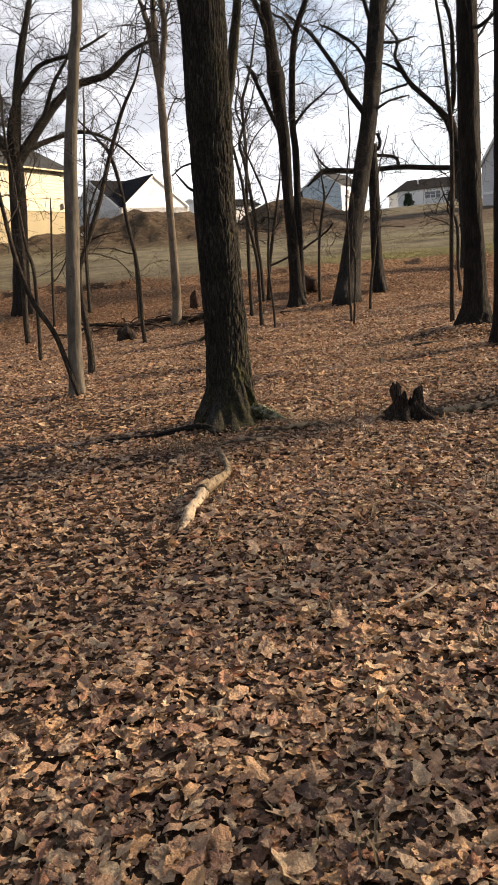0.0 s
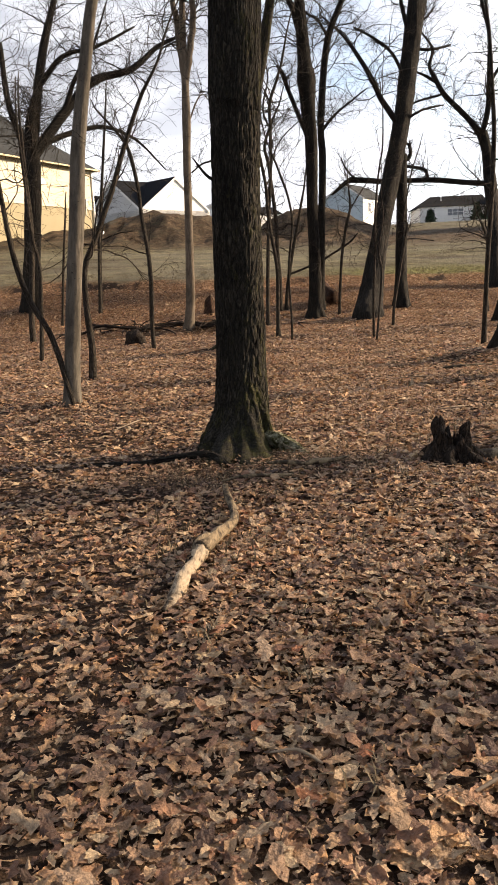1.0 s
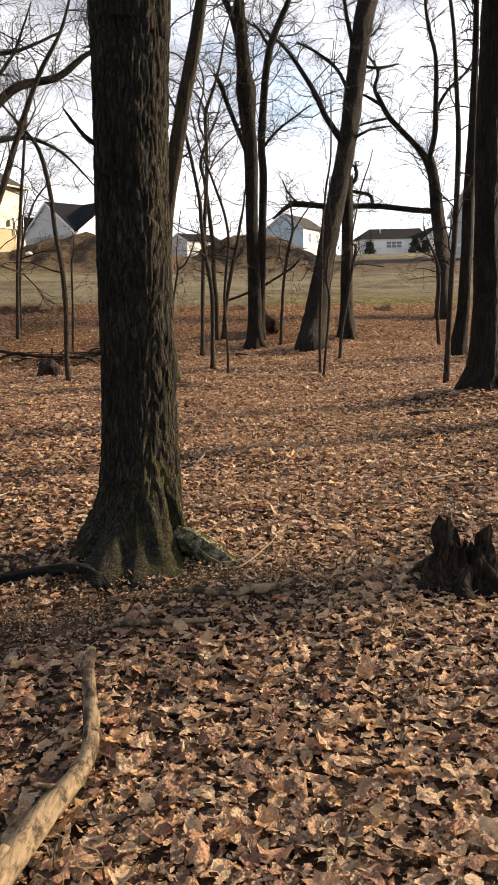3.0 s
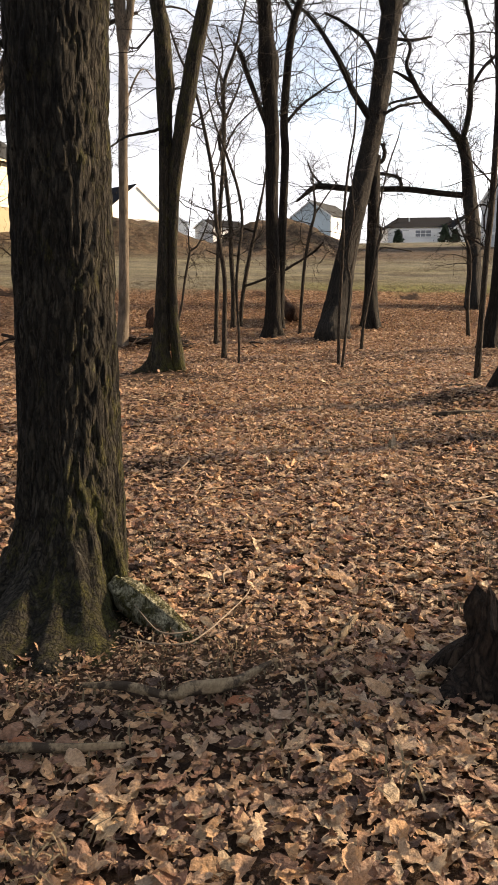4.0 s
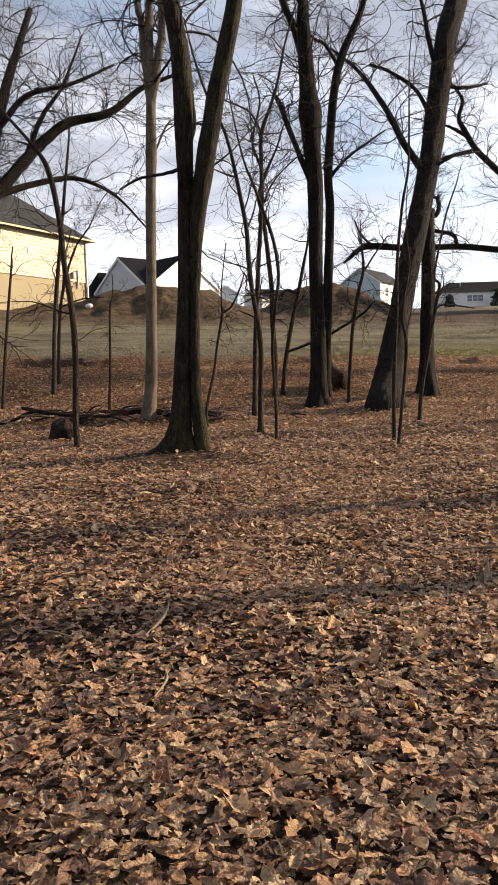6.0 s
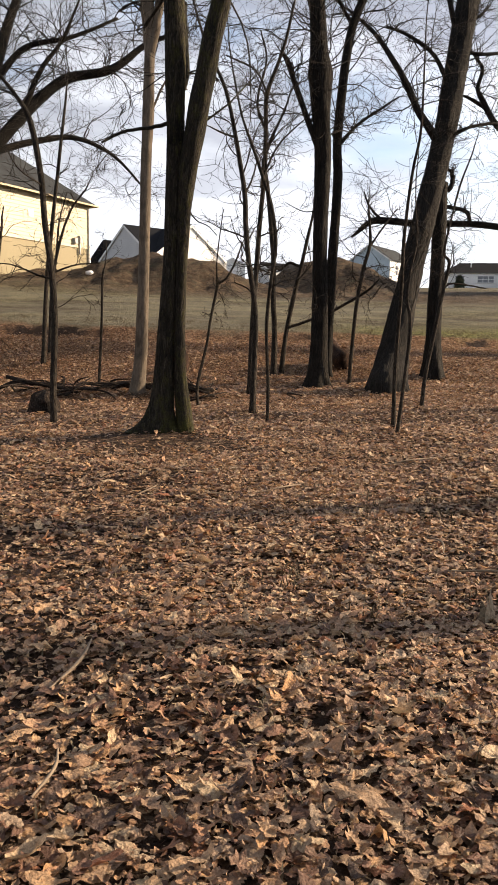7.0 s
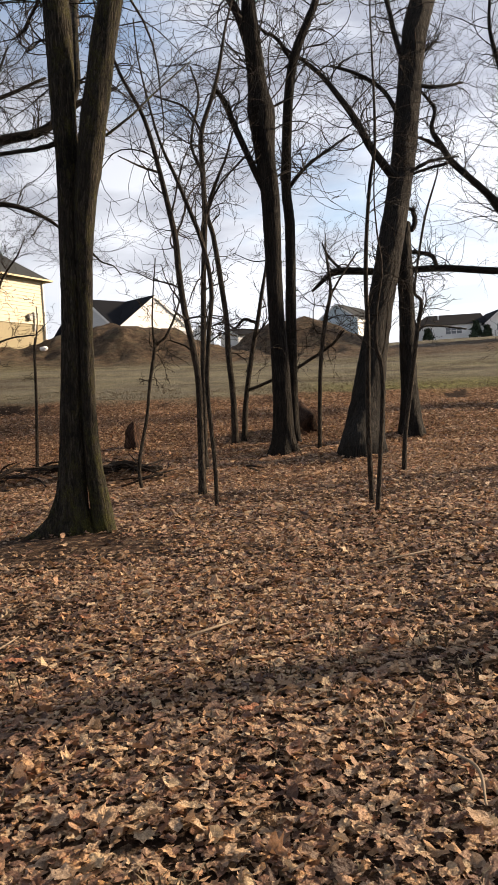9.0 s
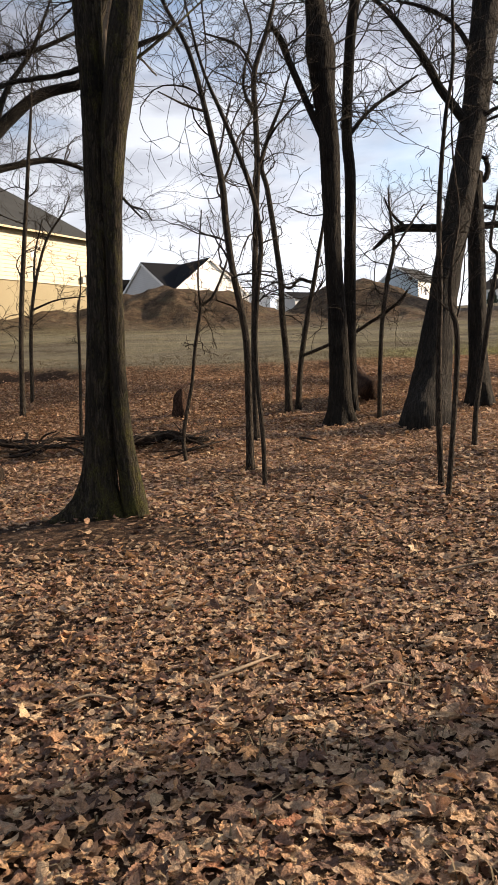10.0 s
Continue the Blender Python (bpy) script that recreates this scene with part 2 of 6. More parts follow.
def ground_material():
    """Leaf mould in the wood, worn winter grass on the slope, bare soil on the heaps."""
    m, nt, bsdf = fresh("ground_cover", 0.95)
    v = coords(nt)
    sep = nt.nodes.new("ShaderNodeSeparateXYZ")
    nt.links.new(v, sep.inputs[0])
    wob = noise_tex(nt, v, 0.45, 5.0, 0.6)
    edge = nt.nodes.new("ShaderNodeMath")
    edge.operation = "MULTIPLY_ADD"
    nt.links.new(wob, edge.inputs[0])
    edge.inputs[1].default_value = 3.0
    nt.links.new(sep.outputs["Y"], edge.inputs[2])
    scrap_cells = node(nt, "ShaderNodeTexVoronoi", Scale=17.0, Randomness=1.0)
    nt.links.new(v, scrap_cells.inputs["Vector"])
    pick = nt.nodes.new("ShaderNodeSeparateColor")
    nt.links.new(scrap_cells.outputs["Color"], pick.inputs[0])
    mould = ramp(nt, pick.outputs[0], [(0.0, (0.016, 0.01, 0.007)), (0.3, (0.06, 0.036, 0.023)), (0.6, (0.2, 0.12, 0.07)), (0.85, (0.36, 0.24, 0.15)), (1.0, (0.44, 0.33, 0.23))])
    # brighter mould for the bank, so gaps between its leaves don't look dark
    dry = mixed(nt, stretch(nt, noise_tex(nt, v, 24.0, 5.0, 0.7), 0.36, 0.6), mixed(nt, 0.7, mould, (0.03, 0.018, 0.012)), mixed(nt, 0.4, mould, (0.42, 0.22, 0.1)))
    # darker mould near by: shade between the leaves is put into its colour
    gap_mould = mixed(nt, stretch(nt, noise_tex(nt, v, 30.0, 5.0, 0.7), 0.35, 0.65), (0.028, 0.018, 0.012), mixed(nt, 0.4, mould, (0.06, 0.036, 0.024)))
    mould = mixed(nt, stretch(nt, edge.outputs[0], 21.5, 26.0), gap_mould, dry)
    streak = noise_tex(nt, coords(nt, (0.16, 0.55, 0.5)), 1.0, 6.0, 0.7)
    tuft = noise_tex(nt, v, 7.0, 6.0, 0.8)
    clump = noise_tex(nt, coords(nt, (0.6, 1, 1)), 1.7, 5.0, 0.7)
    grass = ramp(nt, tuft, [(0.3, (0.06, 0.056, 0.03)), (0.5, (0.15, 0.135, 0.075)), (0.7, (0.28, 0.25, 0.15))])
    dull = ramp(nt, tuft, [(0.3, (0.035, 0.03, 0.02)), (0.55, (0.1, 0.085, 0.058)), (0.75, (0.2, 0.17, 0.12))])
    field = mixed(nt, stretch(nt, streak, 0.42, 0.58), grass, dull)
    field = mixed(nt, stretch(nt, clump, 0.4, 0.62), field, mixed(nt, 0.6, field, (0.02, 0.016, 0.01)))
    field = mixed(nt, stretch(nt, noise_tex(nt, coords(nt, (0.1, 0.28, 0.3)), 1.0, 5.0, 0.6), 0.44, 0.58), field, mixed(nt, 0.3, field, (0.3, 0.28, 0.2)))
    soil = ramp(nt, noise_tex(nt, v, 2.2, 9.0, 0.8), [(0.34, (0.018, 0.012, 0.008)), (0.5, (0.07, 0.048, 0.029)), (0.68, (0.19, 0.135, 0.083))])
    heap = mixed(nt, stretch(nt, edge.outputs[0], 47.5, 51.0), field, mixed(nt, stretch(nt, clump, 0.5, 0.7), soil, field))
    far = mixed(nt, stretch(nt, edge.outputs[0], 66.0, 72.0), heap, field)
    green = mixed(nt, stretch(nt, tuft, 0.35, 0.6), (0.04, 0.043, 0.014), (0.21, 0.2, 0.065))
    strip = nt.nodes.new("ShaderNodeMath")
    strip.operation = "MULTIPLY"
    nt.links.new(stretch(nt, sep.outputs["X"], 1.5, 6.0), strip.inputs[0])
    nt.links.new(stretch(nt, edge.outputs[0], 39.5, 37.0), strip.inputs[1])
    far = mixed(nt, strip.outputs[0], far, green)
    col = mixed(nt, stretch(nt, edge.outputs[0], 35.2, 36.0), mould, far)
    # dark broken strip: bare soil with the shade under the bank's lip in its colour
    ragged = nt.nodes.new("ShaderNodeMath")
    ragged.operation = "MULTIPLY_ADD"
    nt.links.new(noise_tex(nt, v, 1.3, 5.0, 0.7), ragged.inputs[0])
    ragged.inputs[1].default_value = 1.4
    nt.links.new(sep.outputs["Y"], ragged.inputs[2])
    lip = nt.nodes.new("ShaderNodeMath")
    lip.operation = "MULTIPLY"
    nt.links.new(stretch(nt, ragged.outputs[0], 34.12, 34.2), lip.inputs[0])
    nt.links.new(stretch(nt, ragged.outputs[0], 34.62, 34.5), lip.inputs[1])
    broken = nt.nodes.new("ShaderNodeMath")
    broken.operation = "MULTIPLY"
    nt.links.new(lip.outputs[0], broken.inputs[0])
    nt.links.new(stretch(nt, noise_tex(nt, coords(nt, (1, 0.3, 0.3)), 0.9, 4.0), 0.47, 0.58), broken.inputs[1])
    col = mixed(nt, broken.outputs[0], col, (0.03, 0.018, 0.012))
    nt.links.new(col, bsdf.inputs["Base Color"])
    bump(nt, bsdf, tuft, 1.0, 0.16)
    bsdf.inputs["Specular IOR Level"].default_value = 0.15
    return m


GROUND = ground_material()


def plain(name, colour, rough=0.7, grain=30.0, depth=0.15, metal=0.0):
    m, nt, bsdf = fresh(name, rough)
    v = coords(nt)
    a = noise_tex(nt, v, grain, 4.0)
    b = noise_tex(nt, v, grain / 25, 4.0)
    col = mixed(nt, stretch(nt, a, 0.3, 0.7), tuple(c * (1 - depth) for c in colour), colour)
    col = mixed(nt, stretch(nt, b, 0.4, 0.7), col, tuple(c * (1 - depth) for c in colour))
    nt.links.new(col, bsdf.inputs["Base Color"])
    bsdf.inputs["Metallic"].default_value = metal
    bsdf.inputs["Specular IOR Level"].default_value = 0.15 if rough > 0.9 else 0.5
    bump(nt, bsdf, a, 0.15, 0.01)
    return m


def siding_material(name, colour):
    """Lapped vinyl boards, 20 cm apart."""
    m, nt, bsdf = fresh(name, 0.55)
    v = coords(nt)
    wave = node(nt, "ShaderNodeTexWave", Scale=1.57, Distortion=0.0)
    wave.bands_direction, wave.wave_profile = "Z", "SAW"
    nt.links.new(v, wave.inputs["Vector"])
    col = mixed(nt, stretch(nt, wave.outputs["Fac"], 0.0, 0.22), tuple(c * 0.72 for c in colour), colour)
    col = mixed(nt, stretch(nt, noise_tex(nt, v, 0.8, 5.0), 0.35, 0.7), col, tuple(c * 0.88 for c in colour))
    nt.links.new(col, bsdf.inputs["Base Color"])
    bump(nt, bsdf, wave.outputs["Fac"], 0.5, 0.02)
    return m


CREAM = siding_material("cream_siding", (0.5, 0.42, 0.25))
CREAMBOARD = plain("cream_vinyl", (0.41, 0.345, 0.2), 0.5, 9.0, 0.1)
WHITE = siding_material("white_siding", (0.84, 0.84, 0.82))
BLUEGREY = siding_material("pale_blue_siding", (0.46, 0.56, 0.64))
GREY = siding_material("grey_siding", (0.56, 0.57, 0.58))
STUCCO = plain("tan_masonry", (0.33, 0.285, 0.175), 0.9, 12.0)
TRIM = plain("white_trim", (0.8, 0.8, 0.78), 0.5, 20.0, 0.05)
SLATE = plain("slate_green_shingles", (0.035, 0.038, 0.036), 1.0, 16.0, 0.4)
SHINGLE = plain("dark_shingles", (0.009, 0.0105, 0.0145), 1.0, 16.0, 0.45)
SHINGLE_GREEN = plain("grey_green_shingles", (0.052, 0.056, 0.058), 1.0, 16.0, 0.4)
PANE = plain("window_glass", (0.16, 0.17, 0.19), 0.08, 3.0, 0.2)
METALBOX = plain("grey_box", (0.4, 0.4, 0.38), 0.5, 8.0)
SHRUB = plain("evergreen", (0.035, 0.06, 0.03), 0.8, 30.0, 0.5)
PLASTIC = plain("white_plastic", (0.75, 0.75, 0.75), 0.5, 6.0, 0.1)


def weathered_material(name, dark, mid, light, patches):
    """Barkless or thin-barked wood: grain along the stem, grey weathering, scabs of old bark."""
    m, nt, bsdf = fresh(name, 0.85)
    grain = noise_tex(nt, coords(nt, (1, 0.12, 1)), 90.0, 6.0, 0.7)
    col = mixed(nt, stretch(nt, grain, 0.35, 0.68), mid, light)
    col = mixed(nt, stretch(nt, noise_tex(nt, coords(nt, (1, 0.6, 1)), 11.0, 5.0, 0.7), 0.66 - patches, 0.76 - patches), col, dark)
    col = mixed(nt, stretch(nt, noise_tex(nt, coords(nt), 38.0, 4.0, 0.7), 0.6, 0.72), col, tuple(c * 0.6 for c in mid))
    nt.links.new(col, bsdf.inputs["Base Color"])
    bump(nt, bsdf, grain, 0.6, 0.012)
    bsdf.inputs["Specular IOR Level"].default_value = 0.2
    return m


LOGBARK = weathered_material("log_bark", (0.035, 0.026, 0.017), (0.135, 0.1, 0.062), (0.27, 0.21, 0.13), 0.19)
BAREWOOD = weathered_material("bare_wood", (0.07, 0.048, 0.032), (0.32, 0.25, 0.165), (0.47, 0.38, 0.265), 0.17)
TWIG = plain("dry_twig", (0.3, 0.23, 0.155), 0.85, 60.0, 0.4)
DRYGRASS = plain("dry_grass", (0.17, 0.13, 0.07), 0.8, 40.0, 0.4)


# ---- mesh helpers ----
def np_mesh(name, verts, tris, smooth=True, stem=None):
    """A mesh from arrays of corners and triangles, with coordinates along its stem where it has one."""
    me = bpy.data.meshes.new(name)
    verts, tris = np.asarray(verts, np.float32), np.asarray(tris, np.int32)
    me.vertices.add(len(verts))
    me.vertices.foreach_set("co", verts.ravel())
    me.loops.add(tris.size)
    me.loops.foreach_set("vertex_index", tris.ravel())
    me.polygons.add(len(tris))
    me.polygons.foreach_set("loop_start", np.arange(0, tris.size, 3, dtype=np.int32))
    me.polygons.foreach_set("use_smooth", np.full(len(tris), smooth))
    me.update(calc_edges=True)
    me.validate()
    if name != "leaf_litter":
        me.attributes.new("stem", "FLOAT_VECTOR", "POINT").data.foreach_set("vector", (verts if stem is None else np.asarray(stem, np.float32)).ravel())
    return me


def link(name, me, material, parent=None, label=""):
    ob = new(name, me)
    me.materials.append(material)
    if parent is not None:
        ob.parent = parent
    if label:
        ob["label"] = label
    return ob


def part(name, bm, material, parent=None, label=""):
    me = bpy.data.meshes.new(name)
    bmesh.ops.recalc_face_normals(bm, faces=bm.faces)
    bm.to_mesh(me)
    bm.free()
    return link(name, me, material, parent, label)


def thing(name, m, label, category, group="", kind=""):
    ob = new(name)
    ob.matrix_world = m
    ob.empty_display_size = 0.2
    return tagged(ob, label, category, group, kind)


def catmull(pts, per):
    """A smooth run through rows of (x, y, z, r)."""
    p = np.asarray(pts, float)
    p = np.vstack([2 * p[0] - p[1], p, 2 * p[-1] - p[-2]])
    out = []
    for i in range(1, len(p) - 2):
        for s in np.arange(per) / per:
            a, b, c, d = p[i - 1], p[i], p[i + 1], p[i + 2]
            out.append(0.5 * (2 * b + (c - a) * s + (2 * a - 5 * b + 4 * c - d) * s * s + (3 * b - a - 3 * c + d) * s ** 3))
    out.append(p[-2])
    out = np.array(out)
    out[:, 3] = np.maximum(out[:, 3], 0.002)
    return out


def tube(path, sides, shape=None):
    """Corners and triangles of a closed tube along rows of (x, y, z, r); shape(angle, along, path) gives a factor of r."""
    n = len(path)
    way = np.gradient(path[:, :3], axis=0)
    way /= np.linalg.norm(way, axis=1)[:, None] + 1e-9
    side = np.cross(way, (0.31, 0.95, 0.05))
    side /= np.linalg.norm(side, axis=1)[:, None] + 1e-9
    up = np.cross(way, side)
    a = np.arange(sides) * 2 * np.pi / sides
    r = path[:, 3][:, None] * np.ones(sides)
    if shape is not None:
        r = r * shape(a, path)
    v = path[:, None, :3] + r[:, :, None] * (np.cos(a)[None, :, None] * side[:, None] + np.sin(a)[None, :, None] * up[:, None])
    v = np.vstack([v.reshape(-1, 3), path[-1:, :3]])
    i = np.arange(n - 1)[:, None] * sides + np.arange(sides)[None]
    j = np.arange(n - 1)[:, None] * sides + (np.arange(sides)[None] + 1) % sides
    t = np.concatenate([np.stack([i, j, j + sides], -1).reshape(-1, 3), np.stack([i, j + sides, i + sides], -1).reshape(-1, 3)])
    k = (n - 1) * sides + np.arange(sides)
    cap = np.stack([k, (n - 1) * sides + (np.arange(sides) + 1) % sides, np.full(sides, n * sides)], -1)
    return v, np.concatenate([t, cap])


def stem_run(path, v):
    """Coordinates along a tube for its corners: two across, one along."""
    sides = (len(v) - 1) // len(path)
    way = np.gradient(path[:, :3], axis=0)
    way /= np.linalg.norm(way, axis=1)[:, None] + 1e-9
    side = np.cross(way, (0.31, 0.95, 0.05))
    side /= np.linalg.norm(side, axis=1)[:, None] + 1e-9
    up = np.cross(way, side)
    run = np.concatenate([[0], np.cumsum(np.linalg.norm(np.diff(path[:, :3], axis=0), axis=1))])
    i = np.minimum(np.arange(len(v)) // sides, len(path) - 1)
    off = v - path[i, :3]
    shift = path[0, :3] * 3.7
    return np.stack([(off * side[i]).sum(1) + shift[0], (off * up[i]).sum(1) + shift[1], run[i] + shift[2]], -1)


def joined(pieces):
    vs, ts, o = [], [], 0
    for v, t in pieces:
        vs.append(v)
        ts.append(t + o)
        o += len(v)
    return np.vstack(vs), np.vstack(ts)


# ---- ground ----
PROFILE = [(-60, 0.35), (-8, 0.05), (0, 0.0), (20, 0.02), (25, 0.08), (28, 0.17), (29.3, 0.38), (31, 0.78), (33.4, 1.3), (33.9, 1.62), (35, 1.75), (40, 2.45), (48, 3.5),
           (60, 4.75), (80, 6.2), (100, 7.7), (140, 10.2), (200, 11.5), (800, 13.0)]
HEAPS = [(-4.8, 54.0, 4.4, 3.6, 1.7), (4.8, 60.0, 3.7, 4.0, 1.9), (-14.0, 54.0, 7.0, 7.0, 0.9),
         (-0.45, 18.4, 0.9, 0.9, 0.1), (4.3, 14.8, 0.9, 0.9, 0.1), (-0.15, 8.0, 0.6, 0.6, 0.03),
         (4.6, 27.6, 2.6, 3.4, 0.1), (-3.4, 25.1, 1.7, 0.8, 0.2), (-0.6, 24.9, 1.1, 0.6, 0.2)]


def ground_z(x, y):
    x, y = np.asarray(x, float), np.asarray(y, float)
    z = np.interp(y, [p[0] for p in PROFILE], [p[1] for p in PROFILE])
    z = z - 0.03 * np.clip((y - 29) / 6, 0, 1) * np.clip(x, -8, 10)
    for mx, my, sx, sy, h in HEAPS:
        z = z + h * np.exp(-(((x - mx) / sx) ** 2 + ((y - my) / sy) ** 2) ** 1.5)
    near = np.clip((46 - y) / 8, 0, 1) * np.clip((y + 12) / 8, 0, 1)
    z = z + near * (0.018 * np.sin(2.1 * x + 1.3 * np.sin(1.7 * y)) + 0.014 * np.sin(2.9 * y + 0.8 * x) + 0.01 * np.sin(6.1 * x - 4.3 * y))
    rough = np.clip((y - 46) / 4, 0, 1) * np.clip((70 - y) / 6, 0, 1) * np.clip((12 - x) / 4, 0.2, 1)
    return z + rough * (0.09 * np.sin(1.9 * x + 0.7 * y) + 0.07 * np.sin(3.3 * x - 1.1 * y) + 0.05 * np.sin(5.3 * x + 2.0 * y))


def steps(low, fine_low, fine_high, high, step):
    run = list(np.arange(fine_low, fine_high, step))
    s, v = step, fine_high
    while v < high:
        run.append(v)
        s *= 1.18
        v += s
    s, v = step, fine_low - step
    while v > low:
        run.insert(0, v)
        s *= 1.18
        v -= s
    return np.array([low] + run + [high])


def build_ground():
    xs, ys = steps(-500, -16, 18, 500, 0.33), steps(-300, -4, 66, 800, 0.33)
    gx, gy = np.meshgrid(xs, ys)
    v = np.stack([gx, gy, ground_z(gx, gy)], -1).reshape(-1, 3)
    n, m = len(xs), len(ys)
    a = (np.arange(m - 1)[:, None] * n + np.arange(n - 1)[None]).ravel()
    t = np.concatenate([np.stack([a, a + 1, a + n + 1], -1), np.stack([a, a + n + 1, a + n], -1)])
    ob = link("ground", np_mesh("ground", v, t), GROUND)
    tagged(ob, "woodland floor rising to a worn grass slope with heaps of soil", "ground", kind="structure")


build_ground()

# ---- trees ----
rng = np.random.default_rng(7)
SIDES = {"oak": 220, "ridged": 90, "dark": 46, "pale": 36, "grey": 30, "sap": 10}


def sprout(out, start, way, length, radius, level):
    """A bare shoot that wanders in slow bends, with its own smaller shoots to either side."""
    n = 3 if level > 2 else 5 if level > 1 else 11
    p, d = np.array(start, float), np.array(way, float)
    bend, lift = rng.normal(0, 0.2, 3), rng.uniform(-0.04, 0.06)
    rows = [(*p, radius)]
    for k in range(1, n + 1):
        if rng.uniform() < 0.3:
            bend = rng.normal(0, 0.26, 3) * (1, 1, 0.8)
        d = d + bend + rng.normal(0, 0.13, 3) + (0, 0, lift)
        d /= np.linalg.norm(d)
        p = p + d * length / n
        rows.append((*p, max(0.0034, radius * (1 - 0.75 * k / n))))
    rows = np.array(rows)
    out.append(tube(rows, 3))
    if level >= 3:
        return
    flat = np.cross(d, rng.normal(0, 1, 3) * (0.35, 0.35, 1.0))
    flat /= np.linalg.norm(flat) + 1e-9
    for k in range(6 if level == 1 else 2):
        i = int(rng.integers(1, n + 1))
        here = rows[i, :3] - rows[i - 1, :3]
        here /= np.linalg.norm(here) + 1e-9
        w = here * 0.75 + flat * (1 if k % 2 else -1) * rng.uniform(0.5, 1.0) + rng.normal(0, 0.2, 3)
        sprout(out, rows[i, :3], w / np.linalg.norm(w), length * rng.uniform(0.32, 0.6) * (1.15 - 0.4 * i / n), max(0.0032, rows[i, 3] * 0.6), level + 1)


def tree(name, label, at, trunk, *limbs, kind="dark", flare=0.5, sprouts=None, spurs=(), slim=1.0):
    """A bare tree: a trunk through rows of (x, y, z, radius) from its foot, limbs likewise, and fine twigs."""
    z0 = float(ground_z(*at))
    top = thing(name, pose(at[0], at[1], z0), label, "sapling" if kind == "sap" else "tree", "saplings" if kind == "sap" else "trees")
    seed = rng.uniform(0, 50)
    lobes = int(rng.integers(4, 7))
    amp = {"oak": 0.095, "ridged": 0.07, "dark": 0.08, "pale": 0.035, "grey": 0.05, "sap": 0.0}[kind]
    rate = {"oak": 30.0, "ridged": 34.0, "dark": 22.0, "pale": 5.0, "grey": 6.0, "sap": 1.0}[kind]
    foot = trunk[0][3]

    def shape(a, path):
        """Root flare and bark: long plates parted by crooked furrows."""
        h = path[:, 2][:, None]
        f = 1 + flare * np.exp(-np.maximum(h, 0) / (0.9 * foot + 0.05)) * (0.42 + 0.24 * np.cos(lobes * a + seed)[None] + 0.14 * np.cos(2 * a + 2 * seed)[None])
        for toward, reach, width in spurs:
            off = (a + 2.826 - toward + np.pi) % (2 * np.pi) - np.pi
            f = f + (reach / foot - 1.35) * np.exp(-(off / width) ** 2)[None] * (0.66 * np.exp(-np.maximum(h, 0) / 0.12) + 0.34 * np.exp(-np.maximum(h, 0) / 0.3)) * (1 + 0.16 * np.sin(9 * a + 4 * h + seed) + 0.08 * np.sin(23 * a + 11 * h))
        if amp:
            relief = np.empty((len(path), len(a)))
            for i, (x, y, z, r) in enumerate(path):
                for j, q in enumerate(a):
                    c, s = r * math.cos(q), r * math.sin(q)
                    furrow = abs(noise.noise((c * rate + seed, s * rate, z * rate * 0.28)))
                    crack = abs(noise.noise((c * rate * 1.9, s * rate * 1.9 + seed, z * rate * 0.34)))
                    relief[i, j] = min(furrow * 3.2, 1.0) * 0.7 + min(crack * 3, 1.0) * 0.3
            f = f + amp * (relief - 0.78)
        return f + 0.03 * np.sin(h * 1.7 + 2 * a[None] + seed) + 0.02 * np.sin(h * 4.1 + 3 * a[None])

    trunk = [(x, y, z, r * (0.985 if kind == "oak" else 0.95 if amp else 1.0)) for x, y, z, r in trunk]
    if kind != "sap":
        trunk = [(trunk[0][0], trunk[0][1], -0.55, trunk[0][3])] + trunk
    rows = catmull(trunk, 30 if kind == "oak" else 12 if kind != "sap" else 5)
    v, t = tube(rows, SIDES[kind], shape)
    link("trunk", np_mesh("trunk", v, t, stem=stem_run(rows, v)), BARK[kind], top)
    twigs = []
    big = kind != "sap"
    lines = []
    for limb in limbs:
        path = catmull([(x, y, z, r * slim) for x, y, z, r in limb], 6)
        path[1:, :3] += rng.normal(0, 0.12, (len(path) - 1, 3)) * np.minimum(path[1:, 3:4], 0.07) * (limb[0][3] < 0.1)
        v, t = tube(path, 14 if limb[0][3] > 0.06 else 8, lambda a, p: 1 + 0.05 * np.sin(5 * a + seed)[None] + 0.04 * np.sin(p[:, 2][:, None] * 9 + 3 * a[None]))
        link("branch", np_mesh("branch", v, t, stem=stem_run(path, v)), BARK[kind], top)
        lines.append(path)
    number = int(1.25 * (sprouts if sprouts is not None else 22))
    bottom = 8.5 if kind == "grey" else 5.6 if big else 1.6
    high = rows[rows[:, 2] > bottom]
    for path, count in [(high, number)] + [(q[len(q) // 5:], int(1 + 2 * (q[0, 3] > 0.04) + 3.9 * np.linalg.norm(np.diff(q[:, :3], axis=0), axis=1).sum() * min(1, q[0, 3] / 0.04))) for q in lines]:
        if path is not high and path[0, 2] < 3.0 and big:
            whole = len(path)
            path = path[path[:, 2] > 6.2]
            count = int(count * 0.6 * len(path) / whole)
        if len(path) < 3 or name == "shade_tree" or (name == "oak_tree" and path is not high):
            continue
        for k in range(count):
            i = int(rng.integers(1, len(path)))
            turn = rng.normal(0, 1, 3) * (1, 1, 0.4) + (0, 0, 0.25)
            along = path[i, :3] - path[i - 1, :3]
            w = along / (np.linalg.norm(along) + 1e-9) * 0.5 + turn / np.linalg.norm(turn)
            r = min(path[i, 3] * 0.4, 0.022)
            reach = rng.uniform(1.1, 3.0) * (1.0 if big else 0.6)
